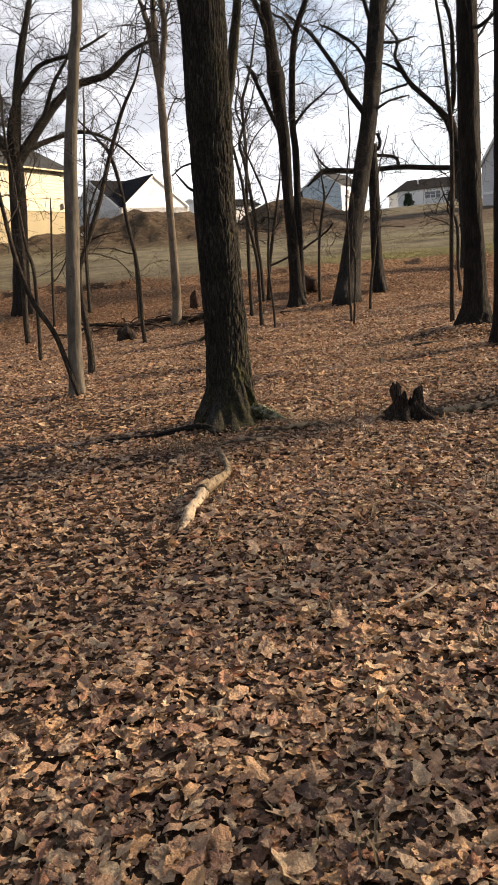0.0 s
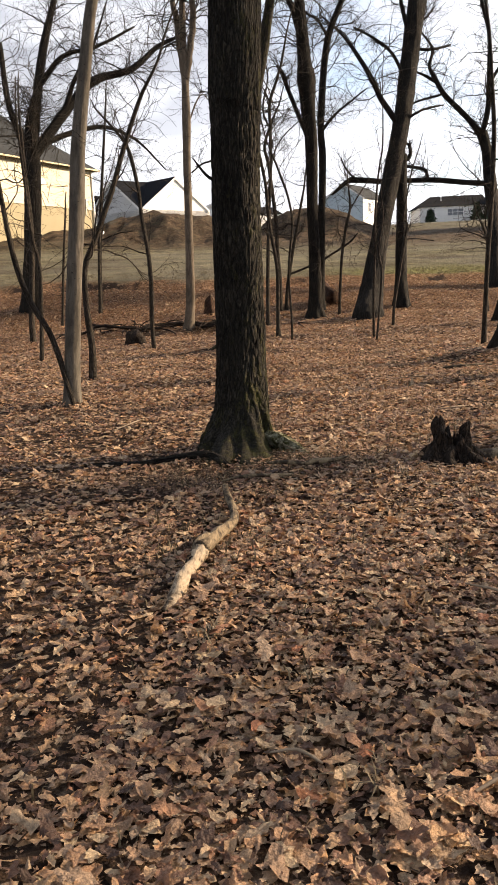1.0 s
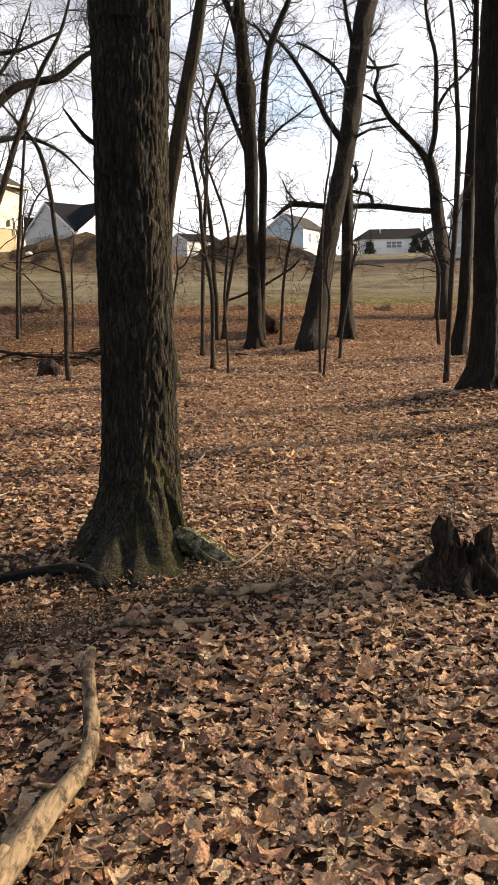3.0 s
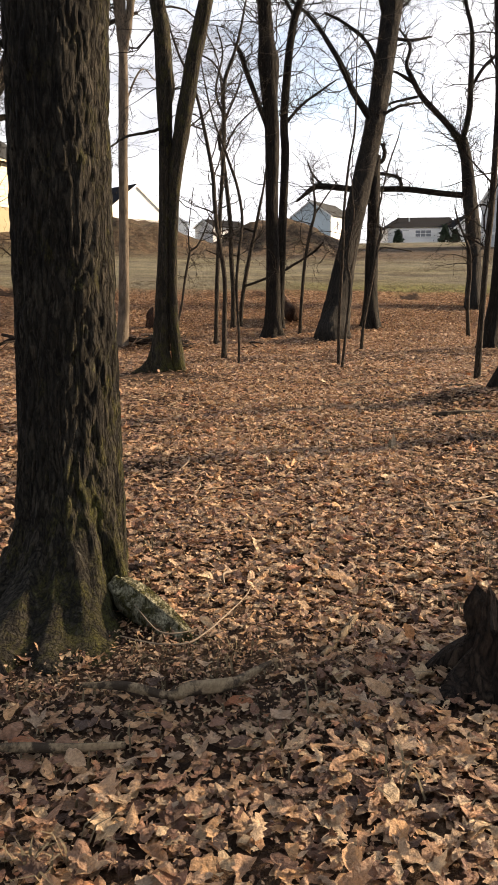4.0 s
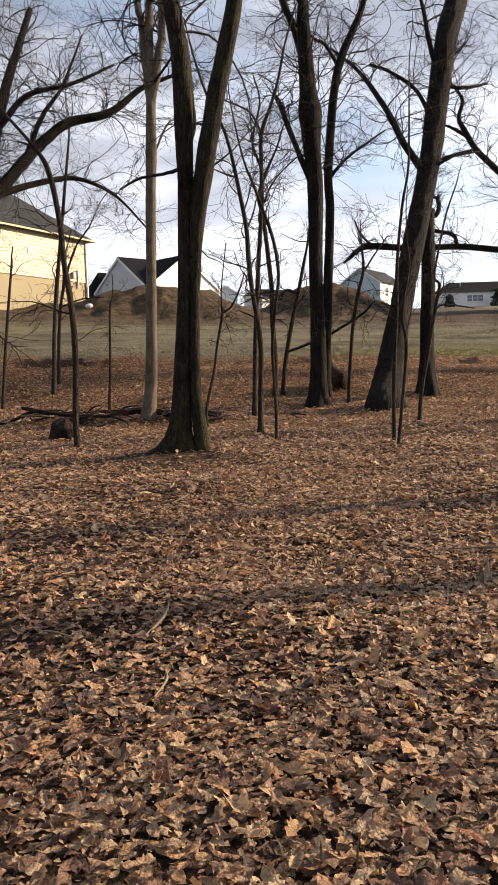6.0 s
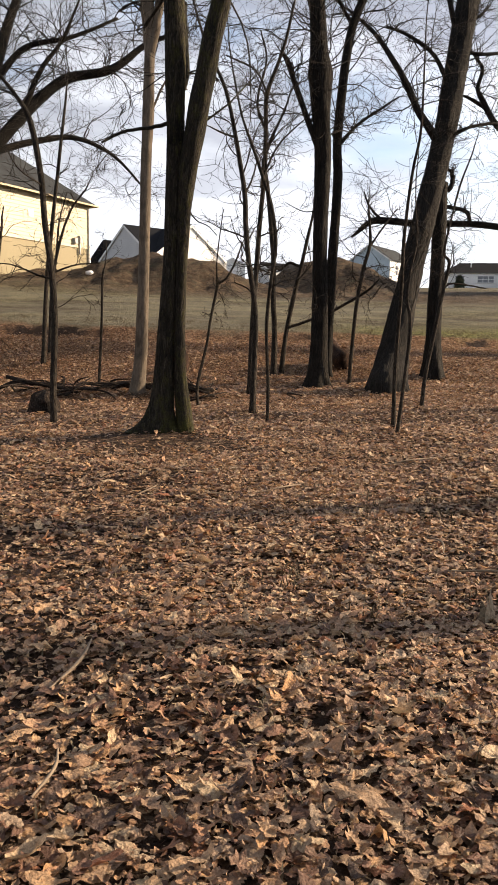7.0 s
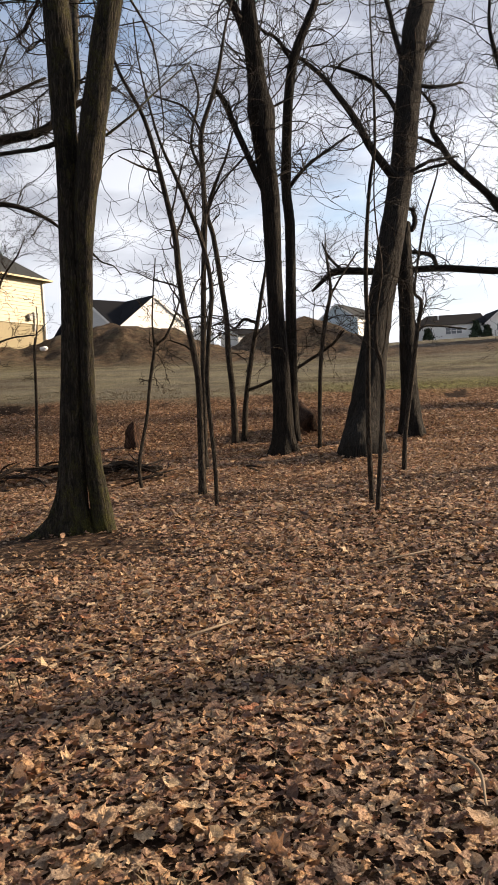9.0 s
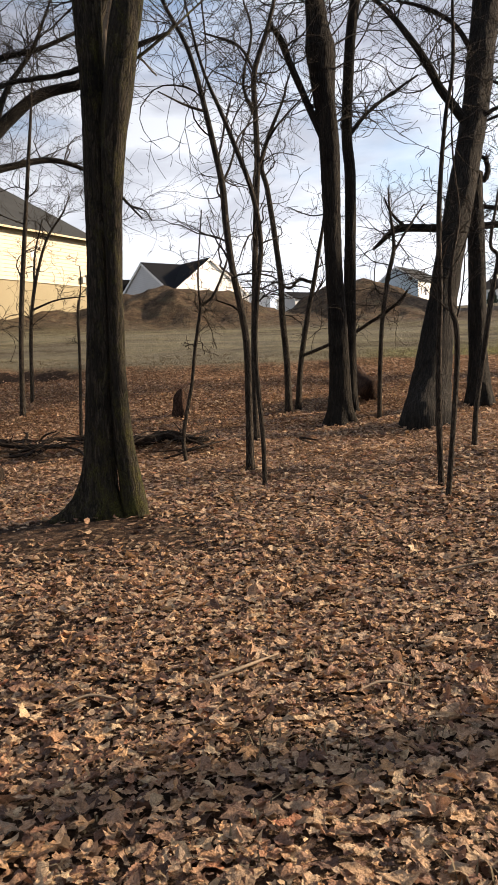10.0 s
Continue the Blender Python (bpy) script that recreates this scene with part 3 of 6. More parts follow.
            if path[0, 3] < 0.08:
                reach = min(reach, rng.uniform(0.35, 0.8) * float(np.linalg.norm(path[-1, :3] - path[0, :3])))
            sprout(twigs, path[i, :3], w / np.linalg.norm(w), reach, max(r, 0.005), 1)
    if twigs:
        tagged(link("crown", np_mesh("crown", *joined(twigs)), BARK["sap"], top, "fine bare twigs"), kind="stuff")
    return top


tree("oak_tree", "large oak with dark furrowed bark and a mossy flared base", (-0.20, 8.25),
     [(0.00, 0.00, -0.05, 0.238), (0.05, 0.00, 0.26, 0.234), (0.07, 0.00, 0.83, 0.215), (0.09, 0.00, 1.56, 0.215), (0.10, 0.00, 2.26, 0.216), (0.13, 0.00, 2.85, 0.221), (0.15, 0.00, 3.24, 0.224), (0.29, 0.00, 6.23, 0.168), (0.69, 0.18, 9.23, 0.055)],
     [(-0.06, 0.00, 2.29, 0.017), (-0.14, -0.01, 2.35, 0.013), (-0.20, -0.03, 2.42, 0.01), (-0.25, -0.05, 2.49, 0.005)], kind="oak", flare=0.35, spurs=((-1.5, 0.84, 0.28), (-1.08, 0.76, 0.24), (-0.72, 0.72, 0.16), (-1.9, 0.66, 0.26), (-2.4, 0.48, 0.3), (3.0, 0.38, 0.25), (0.6, 0.42, 0.3), (1.8, 0.42, 0.3)))
tree("pale_tree", "slim tree with smooth pale grey bark", (-2.44, 11.50),
     [(0.00, 0.00, -0.05, 0.114), (0.08, 0.00, 0.83, 0.109), (0.28, 0.00, 2.39, 0.101), (0.39, 0.00, 3.29, 0.093), (0.63, 0.00, 4.56, 0.077), (0.77, 0.00, 5.24, 0.074), (1.12, 0.00, 7.71, 0.056), (1.70, 0.15, 10.17, 0.022)], kind="pale")
tree("sapling", "thin dark sapling leaning from the foot of a pale tree", (-2.39, 11.40),
     [(0.00, 0.00, -0.05, 0.038), (-0.20, 0.00, 0.87, 0.038), (-0.44, 0.00, 1.37, 0.038), (-0.59, 0.00, 1.93, 0.034), (-0.68, 0.00, 2.85, 0.025), (-0.72, 0.00, 3.60, 0.019), (-0.70, 0.04, 4.35, 0.011)], kind="sap", flare=0.2, sprouts=6)
tree("sapling", "curved thin dark sapling", (-2.70, 14.18),
     [(0.00, 0.00, -0.05, 0.067), (0.04, 0.00, 0.55, 0.057), (0.01, 0.00, 1.15, 0.052), (0.04, 0.00, 1.83, 0.046), (0.25, 0.00, 2.29, 0.046), (0.58, 0.00, 3.01, 0.041), (0.80, 0.00, 3.59, 0.036), (1.12, 0.00, 4.33, 0.031), (1.43, 0.00, 4.85, 0.021), (1.60, 0.00, 5.30, 0.016), (1.83, 0.03, 5.75, 0.010)], kind="sap", flare=0.3, sprouts=10)
tree("sapling", "straight thin bare sapling", (-4.52, 17.90),
     [(0.00, 0.00, -0.05, 0.046), (0.10, 0.00, 1.03, 0.040), (0.16, 0.00, 2.02, 0.040), (0.07, 0.00, 2.63, 0.033), (0.02, 0.00, 4.18, 0.027), (-0.00, 0.00, 4.93, 0.020), (0.05, 0.05, 5.68, 0.011)], kind="sap", flare=0.3, sprouts=8)
tree("sapling", "slim bare sapling at the wood edge", (-6.40, 24.20),
     [(0.00, 0.00, -0.05, 0.090), (0.04, 0.00, 0.86, 0.081), (0.27, 0.00, 3.00, 0.072), (0.26, 0.00, 4.60, 0.054), (0.27, 0.00, 5.86, 0.036), (0.28, 0.00, 6.61, 0.027), (0.35, 0.05, 7.36, 0.013)], kind="sap", flare=0.3, sprouts=8)
tree("sapling", "very thin bare sapling", (-6.65, 29.00),
     [(0.00, 0.00, -0.05, 0.053), (0.22, 0.00, 1.97, 0.043), (0.48, 0.00, 3.90, 0.032), (0.50, 0.00, 4.19, 0.024), (0.56, 0.02, 4.49, 0.012)], kind="sap", flare=0.2, sprouts=4)
tree("spreading_tree", "broad bare tree with long arching limbs", (-8.26, 31.00),
     [(0.00, 0.00, -0.05, 0.368), (0.21, 0.33, 2.25, 0.325), (0.36, 0.67, 4.36, 0.318), (0.39, 1.00, 5.75, 0.299), (0.40, 1.16, 6.73, 0.224), (0.51, 1.39, 7.71, 0.072)],
     [(0.37, 1.00, 5.65, 0.215), (0.59, 1.91, 8.05, 0.174), (0.86, 2.48, 9.80, 0.153), (1.17, 2.96, 11.14, 0.117), (1.50, 3.40, 12.47, 0.093)],
     [(0.54, 1.00, 5.73, 0.203), (1.46, 1.80, 7.12, 0.183), (2.16, 2.30, 8.02, 0.162), (2.83, 2.72, 8.59, 0.151), (4.06, 3.11, 8.96, 0.127), (5.09, 3.46, 9.81, 0.090), (6.22, 3.80, 10.34, 0.052)],
     [(0.56, 1.00, 5.83, 0.119), (0.91, 2.17, 6.34, 0.111), (1.72, 2.90, 6.74, 0.101), (2.78, 3.52, 6.96, 0.076), (3.92, 4.08, 6.49, 0.051), (4.98, 4.60, 5.36, 0.026)],
     [(0.35, 1.00, 5.65, 0.167), (-0.24, 2.11, 6.39, 0.137), (-0.81, 2.81, 7.95, 0.115), (-1.06, 3.40, 10.22, 0.093)],
     [(0.68, 1.95, 8.26, 0.112), (1.63, 2.06, 9.26, 0.087), (2.94, 2.39, 9.66, 0.063), (4.29, 2.95, 10.42, 0.038)],
     [(1.45, 1.80, 7.07, 0.098), (2.10, 1.89, 8.52, 0.074), (2.75, 2.16, 9.54, 0.050), (3.35, 2.60, 11.23, 0.026)], kind="dark", sprouts=40)
tree("sapling", "crooked thin sapling with a bent top", (-2.39, 20.10),
     [(0.00, 0.00, -0.05, 0.051), (-0.00, 0.00, 0.57, 0.051), (0.05, 0.00, 1.54, 0.051), (0.02, 0.00, 2.37, 0.051), (-0.06, 0.00, 3.05, 0.044), (-0.10, 0.00, 3.72, 0.044), (-0.24, 0.00, 4.52, 0.044), (-0.48, 0.00, 4.93, 0.030), (-0.89, 0.00, 5.42, 0.022), (-0.96, 0.00, 5.55, 0.017), (-1.01, 0.01, 5.67, 0.010)],
     [(0.03, 0.00, 1.27, 0.029), (-0.00, 0.07, 1.96, 0.022), (-0.03, 0.30, 2.52, 0.015)], kind="sap", flare=0.3, sprouts=8)
tree("grey_tree", "forked tree with warm grey smooth bark", (-1.88, 24.70),
     [(0.00, 0.00, -0.05, 0.159), (0.09, 0.00, 0.91, 0.138), (0.17, 0.00, 2.72, 0.126), (0.24, 0.00, 4.74, 0.114), (0.30, 0.00, 5.86, 0.129), (0.33, 0.00, 6.85, 0.110), (0.38, 0.00, 8.85, 0.083), (0.61, 0.12, 10.85, 0.030)],
     [(0.33, 0.00, 6.79, 0.089), (0.24, 0.04, 7.73, 0.084), (0.17, 0.18, 8.64, 0.079), (-0.03, 0.40, 9.42, 0.044)],
     [(0.34, 0.00, 6.79, 0.096), (0.56, -0.04, 7.80, 0.091), (0.67, -0.15, 8.60, 0.084), (0.60, -0.34, 9.47, 0.078), (0.52, -0.60, 10.28, 0.064)],
     [(0.29, 0.00, 5.61, 0.027), (0.71, 0.25, 6.50, 0.021), (0.98, 1.00, 6.46, 0.014)], kind="grey", sprouts=5)
tree("twin_tree", "tree with two dark stems joined at the foot", (-0.45, 18.45),
     [(-0.01, 0.00, -0.05, 0.168), (0.00, 0.00, 0.32, 0.152), (0.015, 0.00, 0.69, 0.138), (0.04, 0.00, 1.14, 0.126), (0.105, 0.00, 2.04, 0.112), (0.15, 0.00, 2.91, 0.106), (0.19, 0.00, 3.77, 0.115), (0.19, 0.00, 4.18, 0.125), (0.20, 0.00, 5.01, 0.146), (0.17, 0.00, 5.65, 0.139), (0.14, 0.00, 5.81, 0.134), (-0.09, 0.00, 7.80, 0.101), (-0.14, 0.12, 9.78, 0.035)],
     [(0.31, -0.02, -0.1, 0.14), (0.285, -0.02, 0.22, 0.112), (0.245, -0.02, 0.68, 0.09), (0.228, -0.02, 1.14, 0.08), (0.255, -0.02, 2.03, 0.075), (0.29, -0.03, 2.64, 0.084), (0.33, -0.05, 3.16, 0.104), (0.42, -0.07, 3.70, 0.128), (0.51, -0.09, 4.16, 0.133), (0.68, -0.11, 4.97, 0.126), (0.80, -0.13, 5.44, 0.122), (0.88, -0.16, 5.74, 0.117), (1.01, -0.19, 6.35, 0.104), (1.19, -0.23, 7.25, 0.081), (1.34, -0.26, 8.11, 0.052), (1.41, -0.30, 8.81, 0.021)],
     [(0.25, 0.00, 4.27, 0.030), (0.33, 0.09, 4.61, 0.034), (0.29, 0.36, 5.06, 0.032), (0.23, 0.80, 5.74, 0.028)],
     [(0.13, 0.00, 3.98, 0.030), (-0.10, -0.07, 3.91, 0.024), (-0.42, -0.27, 3.81, 0.020), (-0.63, -0.60, 3.60, 0.014)],
     [(0.37, 0.00, 2.87, 0.011), (0.48, -0.09, 2.75, 0.008), (0.64, -0.36, 2.65, 0.006), (0.78, -0.80, 2.48, 0.005)],
     [(0.60, 0.00, 4.02, 0.015), (0.88, 0.09, 4.25, 0.012), (1.08, 0.36, 4.55, 0.009), (1.47, 0.80, 5.05, 0.007)], kind="ridged", flare=0.9, sprouts=6, spurs=((3.3, 0.62, 0.3),))
tree("sapling", "slender dark tree leaning at its top", (0.65, 21.90),
     [(0.00, 0.00, -0.05, 0.057), (0.03, 0.00, 0.87, 0.049), (0.05, 0.00, 1.61, 0.049), (0.01, 0.00, 2.06, 0.049), (-0.08, 0.00, 2.66, 0.046), (-0.13, 0.00, 3.24, 0.046), (-0.15, 0.00, 3.75, 0.043), (-0.23, 0.00, 4.26, 0.039), (-0.32, 0.00, 4.76, 0.036), (-0.41, 0.00, 5.20, 0.032), (-0.53, 0.00, 5.59, 0.029), (-0.79, 0.00, 6.14, 0.025), (-1.01, 0.00, 6.84, 0.019), (-1.17, 0.05, 7.54, 0.011)],
     [(-0.15, 0.00, 3.75, 0.019), (-0.02, 0.09, 4.05, 0.016), (0.10, 0.36, 4.48, 0.012), (0.44, 0.80, 4.88, 0.008)],
     [(-0.30, 0.00, 4.69, 0.020), (-0.53, -0.20, 4.72, 0.016), (-0.78, -0.80, 4.71, 0.007)], kind="sap", flare=0.5, sprouts=14)
tree("sapling", "slender wavy dark sapling", (0.93, 20.30),
     [(0.00, 0.00, -0.05, 0.026), (0.01, 0.00, 0.56, 0.026), (-0.01, 0.00, 1.07, 0.026), (-0.02, 0.00, 1.58, 0.029), (0.04, 0.00, 2.20, 0.029), (0.11, 0.00, 2.75, 0.029), (0.04, 0.00, 3.31, 0.029), (-0.12, 0.00, 3.81, 0.027), (-0.25, 0.00, 4.18, 0.023), (-0.41, 0.00, 4.61, 0.017), (-0.53, 0.00, 5.16, 0.014), (-0.61, 0.00, 5.65, 0.010), (-0.64, 0.03, 6.14, 0.008)], kind="sap", flare=0.4, sprouts=10)
tree("sapling", "upright slender dark tree with rising branches", (0.47, 25.80),
     [(0.00, 0.00, -0.05, 0.062), (0.07, 0.00, 1.66, 0.057), (0.15, 0.00, 2.87, 0.057), (0.22, 0.00, 3.87, 0.053), (0.31, 0.00, 4.85, 0.053), (0.33, 0.00, 5.82, 0.049), (0.35, 0.00, 6.50, 0.049), (0.59, 0.00, 7.15, 0.039), (0.77, 0.00, 7.70, 0.034), (0.93, 0.00, 8.42, 0.025), (1.16, 0.05, 9.15, 0.013)],
     [(0.34, 0.00, 5.73, 0.032), (0.14, 0.06, 6.34, 0.028), (0.33, 0.22, 7.26, 0.023), (0.20, 0.50, 7.98, 0.018)],
     [(0.31, 0.00, 4.85, 0.027), (0.59, -0.07, 5.40, 0.021), (1.01, -0.27, 5.78, 0.016), (1.41, -0.60, 6.01, 0.010)],
     [(0.36, 0.00, 6.50, 0.027), (0.07, 0.15, 7.06, 0.023), (-0.57, 0.60, 7.50, 0.018)], kind="sap", flare=0.5, sprouts=14)
tree("sapling", "slim crooked tree, one of a close pair", (1.01, 29.40),
     [(0.00, 0.00, -0.05, 0.090), (0.02, 0.00, 1.17, 0.077), (-0.03, 0.00, 2.19, 0.071), (-0.02, 0.00, 2.95, 0.065), (-0.10, 0.00, 3.95, 0.065), (-0.21, 0.00, 5.01, 0.060), (-0.31, 0.00, 5.57, 0.053), (-0.05, 0.00, 6.29, 0.040), (0.23, 0.00, 6.87, 0.027), (0.38, 0.00, 7.33, 0.020), (0.58, 0.03, 7.80, 0.011)], kind="sap", flare=0.4, sprouts=10)
tree("sapling", "slim leaning tree, one of a close pair", (1.22, 29.60),
     [(0.00, 0.00, -0.05, 0.078), (0.11, 0.00, 0.98, 0.065), (0.33, 0.00, 2.12, 0.059), (0.51, 0.00, 2.87, 0.052), (0.67, 0.00, 3.62, 0.046), (0.79, 0.00, 4.17, 0.033), (0.88, 0.00, 4.77, 0.025), (1.02, 0.04, 5.36, 0.012)],
     [(0.17, 0.00, 1.24, 0.039), (1.00, -0.02, 1.53, 0.039), (1.65, -0.10, 1.84, 0.039), (2.28, -0.23, 2.23, 0.033), (2.55, -0.40, 2.51, 0.019)],
     [(0.46, 0.00, 2.88, 0.039), (0.18, 0.02, 2.96, 0.039), (-0.06, 0.07, 2.77, 0.026), (-0.34, 0.17, 2.95, 0.020), (-1.15, 0.30, 2.63, 0.013)], kind="sap", flare=0.4, sprouts=6)
tree("tall_tree", "tall dark tree with a swollen trunk and broken limb", (2.12, 27.80),
     [(0.00, 0.00, -0.05, 0.271), (0.01, 0.00, 0.63, 0.229), (0.03, 0.00, 1.79, 0.206), (0.01, 0.00, 2.93, 0.195), (0.01, 0.00, 4.06, 0.191), (0.03, 0.00, 4.62, 0.192), (0.03, 0.00, 5.73, 0.214), (-0.02, 0.00, 6.51, 0.235), (-0.05, 0.00, 7.38, 0.315), (-0.06, 0.00, 7.60, 0.3), (-0.10, 0.00, 8.14, 0.215), (-0.18, 0.00, 9.64, 0.173), (-0.12, 0.09, 11.14, 0.057)],
     [(-0.01, 0.00, 5.60, 0.134), (-0.34, -0.04, 6.39, 0.105), (-0.65, -0.15, 7.16, 0.099), (-0.84, -0.34, 7.62, 0.093), (-0.99, -0.60, 7.76, 0.055)],
     [(-0.23, 0.00, 8.88, 0.151), (-0.40, 0.03, 9.51, 0.139), (-0.58, 0.13, 9.99, 0.127), (-0.86, 0.30, 10.94, 0.102)],
     [(-0.14, 0.00, 8.87, 0.151), (-0.19, -0.03, 9.46, 0.132), (-0.22, -0.13, 9.83, 0.125), (-0.13, -0.30, 10.67, 0.106)],
     [(0.04, 0.00, 4.29, 0.024), (-0.41, 0.15, 4.29, 0.018), (-0.87, 0.60, 4.59, 0.012)], kind="dark", flare=0.9, slim=0.66)
tree("slender_tree", "slender dark tree rising beside a tall one", (2.41, 29.00),
     [(0.00, 0.00, -0.05, 0.161), (0.03, 0.00, 1.16, 0.147), (0.08, 0.00, 2.49, 0.134), (0.15, 0.00, 3.81, 0.129), (0.21, 0.00, 5.12, 0.130), (0.18, 0.00, 6.03, 0.118), (0.32, 0.00, 7.71, 0.121), (0.52, 0.00, 8.86, 0.117), (0.90, 0.00, 9.73, 0.096), (1.13, 0.00, 10.23, 0.083), (1.49, 0.00, 11.40, 0.062), (1.97, 0.07, 12.57, 0.024)],
     [(0.23, 0.00, 5.97, 0.056), (0.64, 0.09, 6.42, 0.042), (1.16, 0.36, 6.84, 0.036), (1.85, 0.80, 7.37, 0.022)],
     [(0.52, 0.00, 8.79, 0.051), (0.16, -0.04, 9.38, 0.044), (-0.10, -0.18, 9.46, 0.036), (-0.47, -0.40, 9.75, 0.022)], kind="dark")
tree("leaning_tree", "big dark leaning tree with wide flared foot", (3.60, 26.00),
     [(0.00, 0.00, -0.05, 0.467), (0.21, 0.79, 0.63, 0.398), (0.56, 1.58, 1.94, 0.328), (0.99, 2.36, 3.48, 0.303), (1.47, 3.15, 5.11, 0.309), (1.94, 3.94, 6.83, 0.317), (2.32, 4.72, 8.64, 0.324), (2.75, 5.51, 10.54, 0.351), (3.28, 6.30, 12.16, 0.328), (3.66, 6.86, 13.83, 0.248), (4.21, 7.58, 15.56, 0.081)],
     [(1.63, 3.60, 6.37, 0.172), (1.13, 3.67, 7.13, 0.147), (0.86, 3.89, 7.84, 0.132), (0.39, 4.25, 8.77, 0.108), (-0.01, 4.75, 9.52, 0.083), (-0.68, 5.40, 10.37, 0.047)],
     [(1.99, 4.32, 8.05, 0.100), (1.66, 4.50, 8.77, 0.083), (1.11, 5.04, 9.44, 0.075), (0.56, 5.94, 10.06, 0.049)],
     [(2.34, 5.04, 9.56, 0.123), (2.15, 5.15, 10.43, 0.105), (2.07, 5.49, 11.40, 0.088), (1.93, 6.05, 12.39, 0.061), (1.56, 6.84, 13.54, 0.042)],
     [(2.09, 3.60, 6.50, 0.078), (2.57, 3.73, 6.74, 0.061), (3.36, 4.14, 6.93, 0.036)],
     [(2.80, 5.22, 9.93, 0.077), (3.12, 5.40, 10.17, 0.058), (3.45, 5.94, 10.59, 0.040)],
     [(2.29, 4.68, 8.95, 0.083), (3.07, 4.82, 8.90, 0.075), (3.86, 5.22, 9.12, 0.048)],
     [(3.23, 6.12, 11.92, 0.183), (3.44, 6.21, 12.45, 0.164), (3.90, 6.48, 13.57, 0.138)], kind="dark", flare=0.2, slim=0.64)
tree("short_tree", "dark tree with a broken curled top", (5.17, 28.90),
     [(0.02, 0.00, -0.05, 0.294), (0.07, 0.29, 1.08, 0.207), (0.11, 0.44, 1.73, 0.200), (0.23, 0.82, 3.37, 0.204), (0.29, 1.11, 4.69, 0.191), (0.36, 1.20, 5.17, 0.157)],
     [(0.38, 1.20, 5.11, 0.087), (0.52, 1.19, 4.99, 0.070), (0.62, 1.22, 5.22, 0.061), (0.58, 1.26, 5.47, 0.053), (0.46, 1.30, 5.53, 0.035)], kind="dark", sprouts=4)
tree("forked_tree", "crooked dark tree with a long level limb", (9.33, 32.00),
     [(0.00, 0.00, -0.05, 0.282), (0.38, 1.18, 1.39, 0.272), (0.68, 2.43, 2.98, 0.272), (0.82, 3.42, 4.19, 0.270), (0.81, 3.80, 5.36, 0.236), (0.67, 4.10, 6.26, 0.238)],
     [(0.66, 4.00, 6.18, 0.188), (-0.11, 4.02, 7.02, 0.163), (-0.90, 4.09, 7.84, 0.150), (-1.30, 4.20, 8.58, 0.139), (-1.46, 4.36, 9.05, 0.102), (-1.29, 4.56, 9.75, 0.089), (-1.69, 4.80, 10.48, 0.051)],
     [(0.64, 4.00, 6.18, 0.175), (0.89, 4.02, 7.17, 0.164), (0.94, 4.07, 8.27, 0.153), (0.95, 4.15, 10.03, 0.116), (0.72, 4.27, 11.14, 0.104), (0.59, 4.42, 12.25, 0.079), (0.75, 4.60, 13.58, 0.053)],
     [(1.03, 4.30, 8.21, 0.103), (1.56, 4.40, 9.00, 0.091), (2.38, 4.70, 9.72, 0.080), (3.04, 5.20, 10.63, 0.054)],
     [(0.86, 3.39, 4.14, 0.171), (-0.06, 3.48, 4.23, 0.158), (-1.42, 3.66, 4.43, 0.16), (-2.31, 3.87, 4.48, 0.155), (-3.19, 4.15, 4.50, 0.165), (-4.55, 4.52, 4.68, 0.18), (-4.96, 4.97, 4.66, 0.15), (-5.54, 5.45, 4.22, 0.06)],
     [(-1.69, 3.70, 4.46, 0.11), (-1.82, 3.73, 4.85, 0.1), (-2.30, 3.83, 5.01, 0.1), (-2.74, 4.00, 5.07, 0.1), (-3.2, 4.08, 5.02, 0.07)],
     [(-1.19, 4.30, 8.38, 0.100), (-1.74, 4.38, 8.73, 0.075), (-2.04, 4.60, 8.90, 0.038)],
     [(-1.03, 4.20, 7.87, 0.075), (-1.91, 4.28, 7.69, 0.062), (-2.34, 4.50, 7.56, 0.037)],
     [(-4.54, 4.55, 4.66, 0.073), (-4.99, 4.60, 5.15, 0.061), (-5.19, 4.75, 5.68, 0.037)], kind="dark", slim=0.68)
tree("sapling", "one of two thin pale stems side by side", (2.82, 19.75),
     [(0.00, 0.00, -0.05, 0.031), (0.00, 0.00, 0.65, 0.031), (0.02, 0.00, 1.33, 0.031), (0.06, 0.00, 2.00, 0.027), (0.07, 0.00, 2.66, 0.028), (0.11, 0.00, 3.19, 0.024), (0.18, 0.00, 3.77, 0.021), (0.27, 0.00, 4.29, 0.018), (0.29, 0.00, 5.26, 0.011), (0.30, 0.00, 5.86, 0.008), (0.37, 0.04, 6.46, 0.008)], kind="sap", flare=0.3, sprouts=8)
tree("sapling", "thin pale wavy stem beside another", (2.78, 19.15),
     [(0.00, 0.00, -0.05, 0.027), (0.07, 0.00, 0.61, 0.026), (0.13, 0.00, 1.24, 0.026), (0.14, 0.00, 1.62, 0.026), (0.09, 0.00, 1.87, 0.023), (0.12, 0.00, 2.25, 0.016), (0.20, 0.00, 2.68, 0.013), (0.17, 0.00, 3.11, 0.009), (0.16, 0.00, 3.49, 0.008), (0.19, 0.02, 3.86, 0.007)], kind="sap", flare=0.3, sprouts=6)
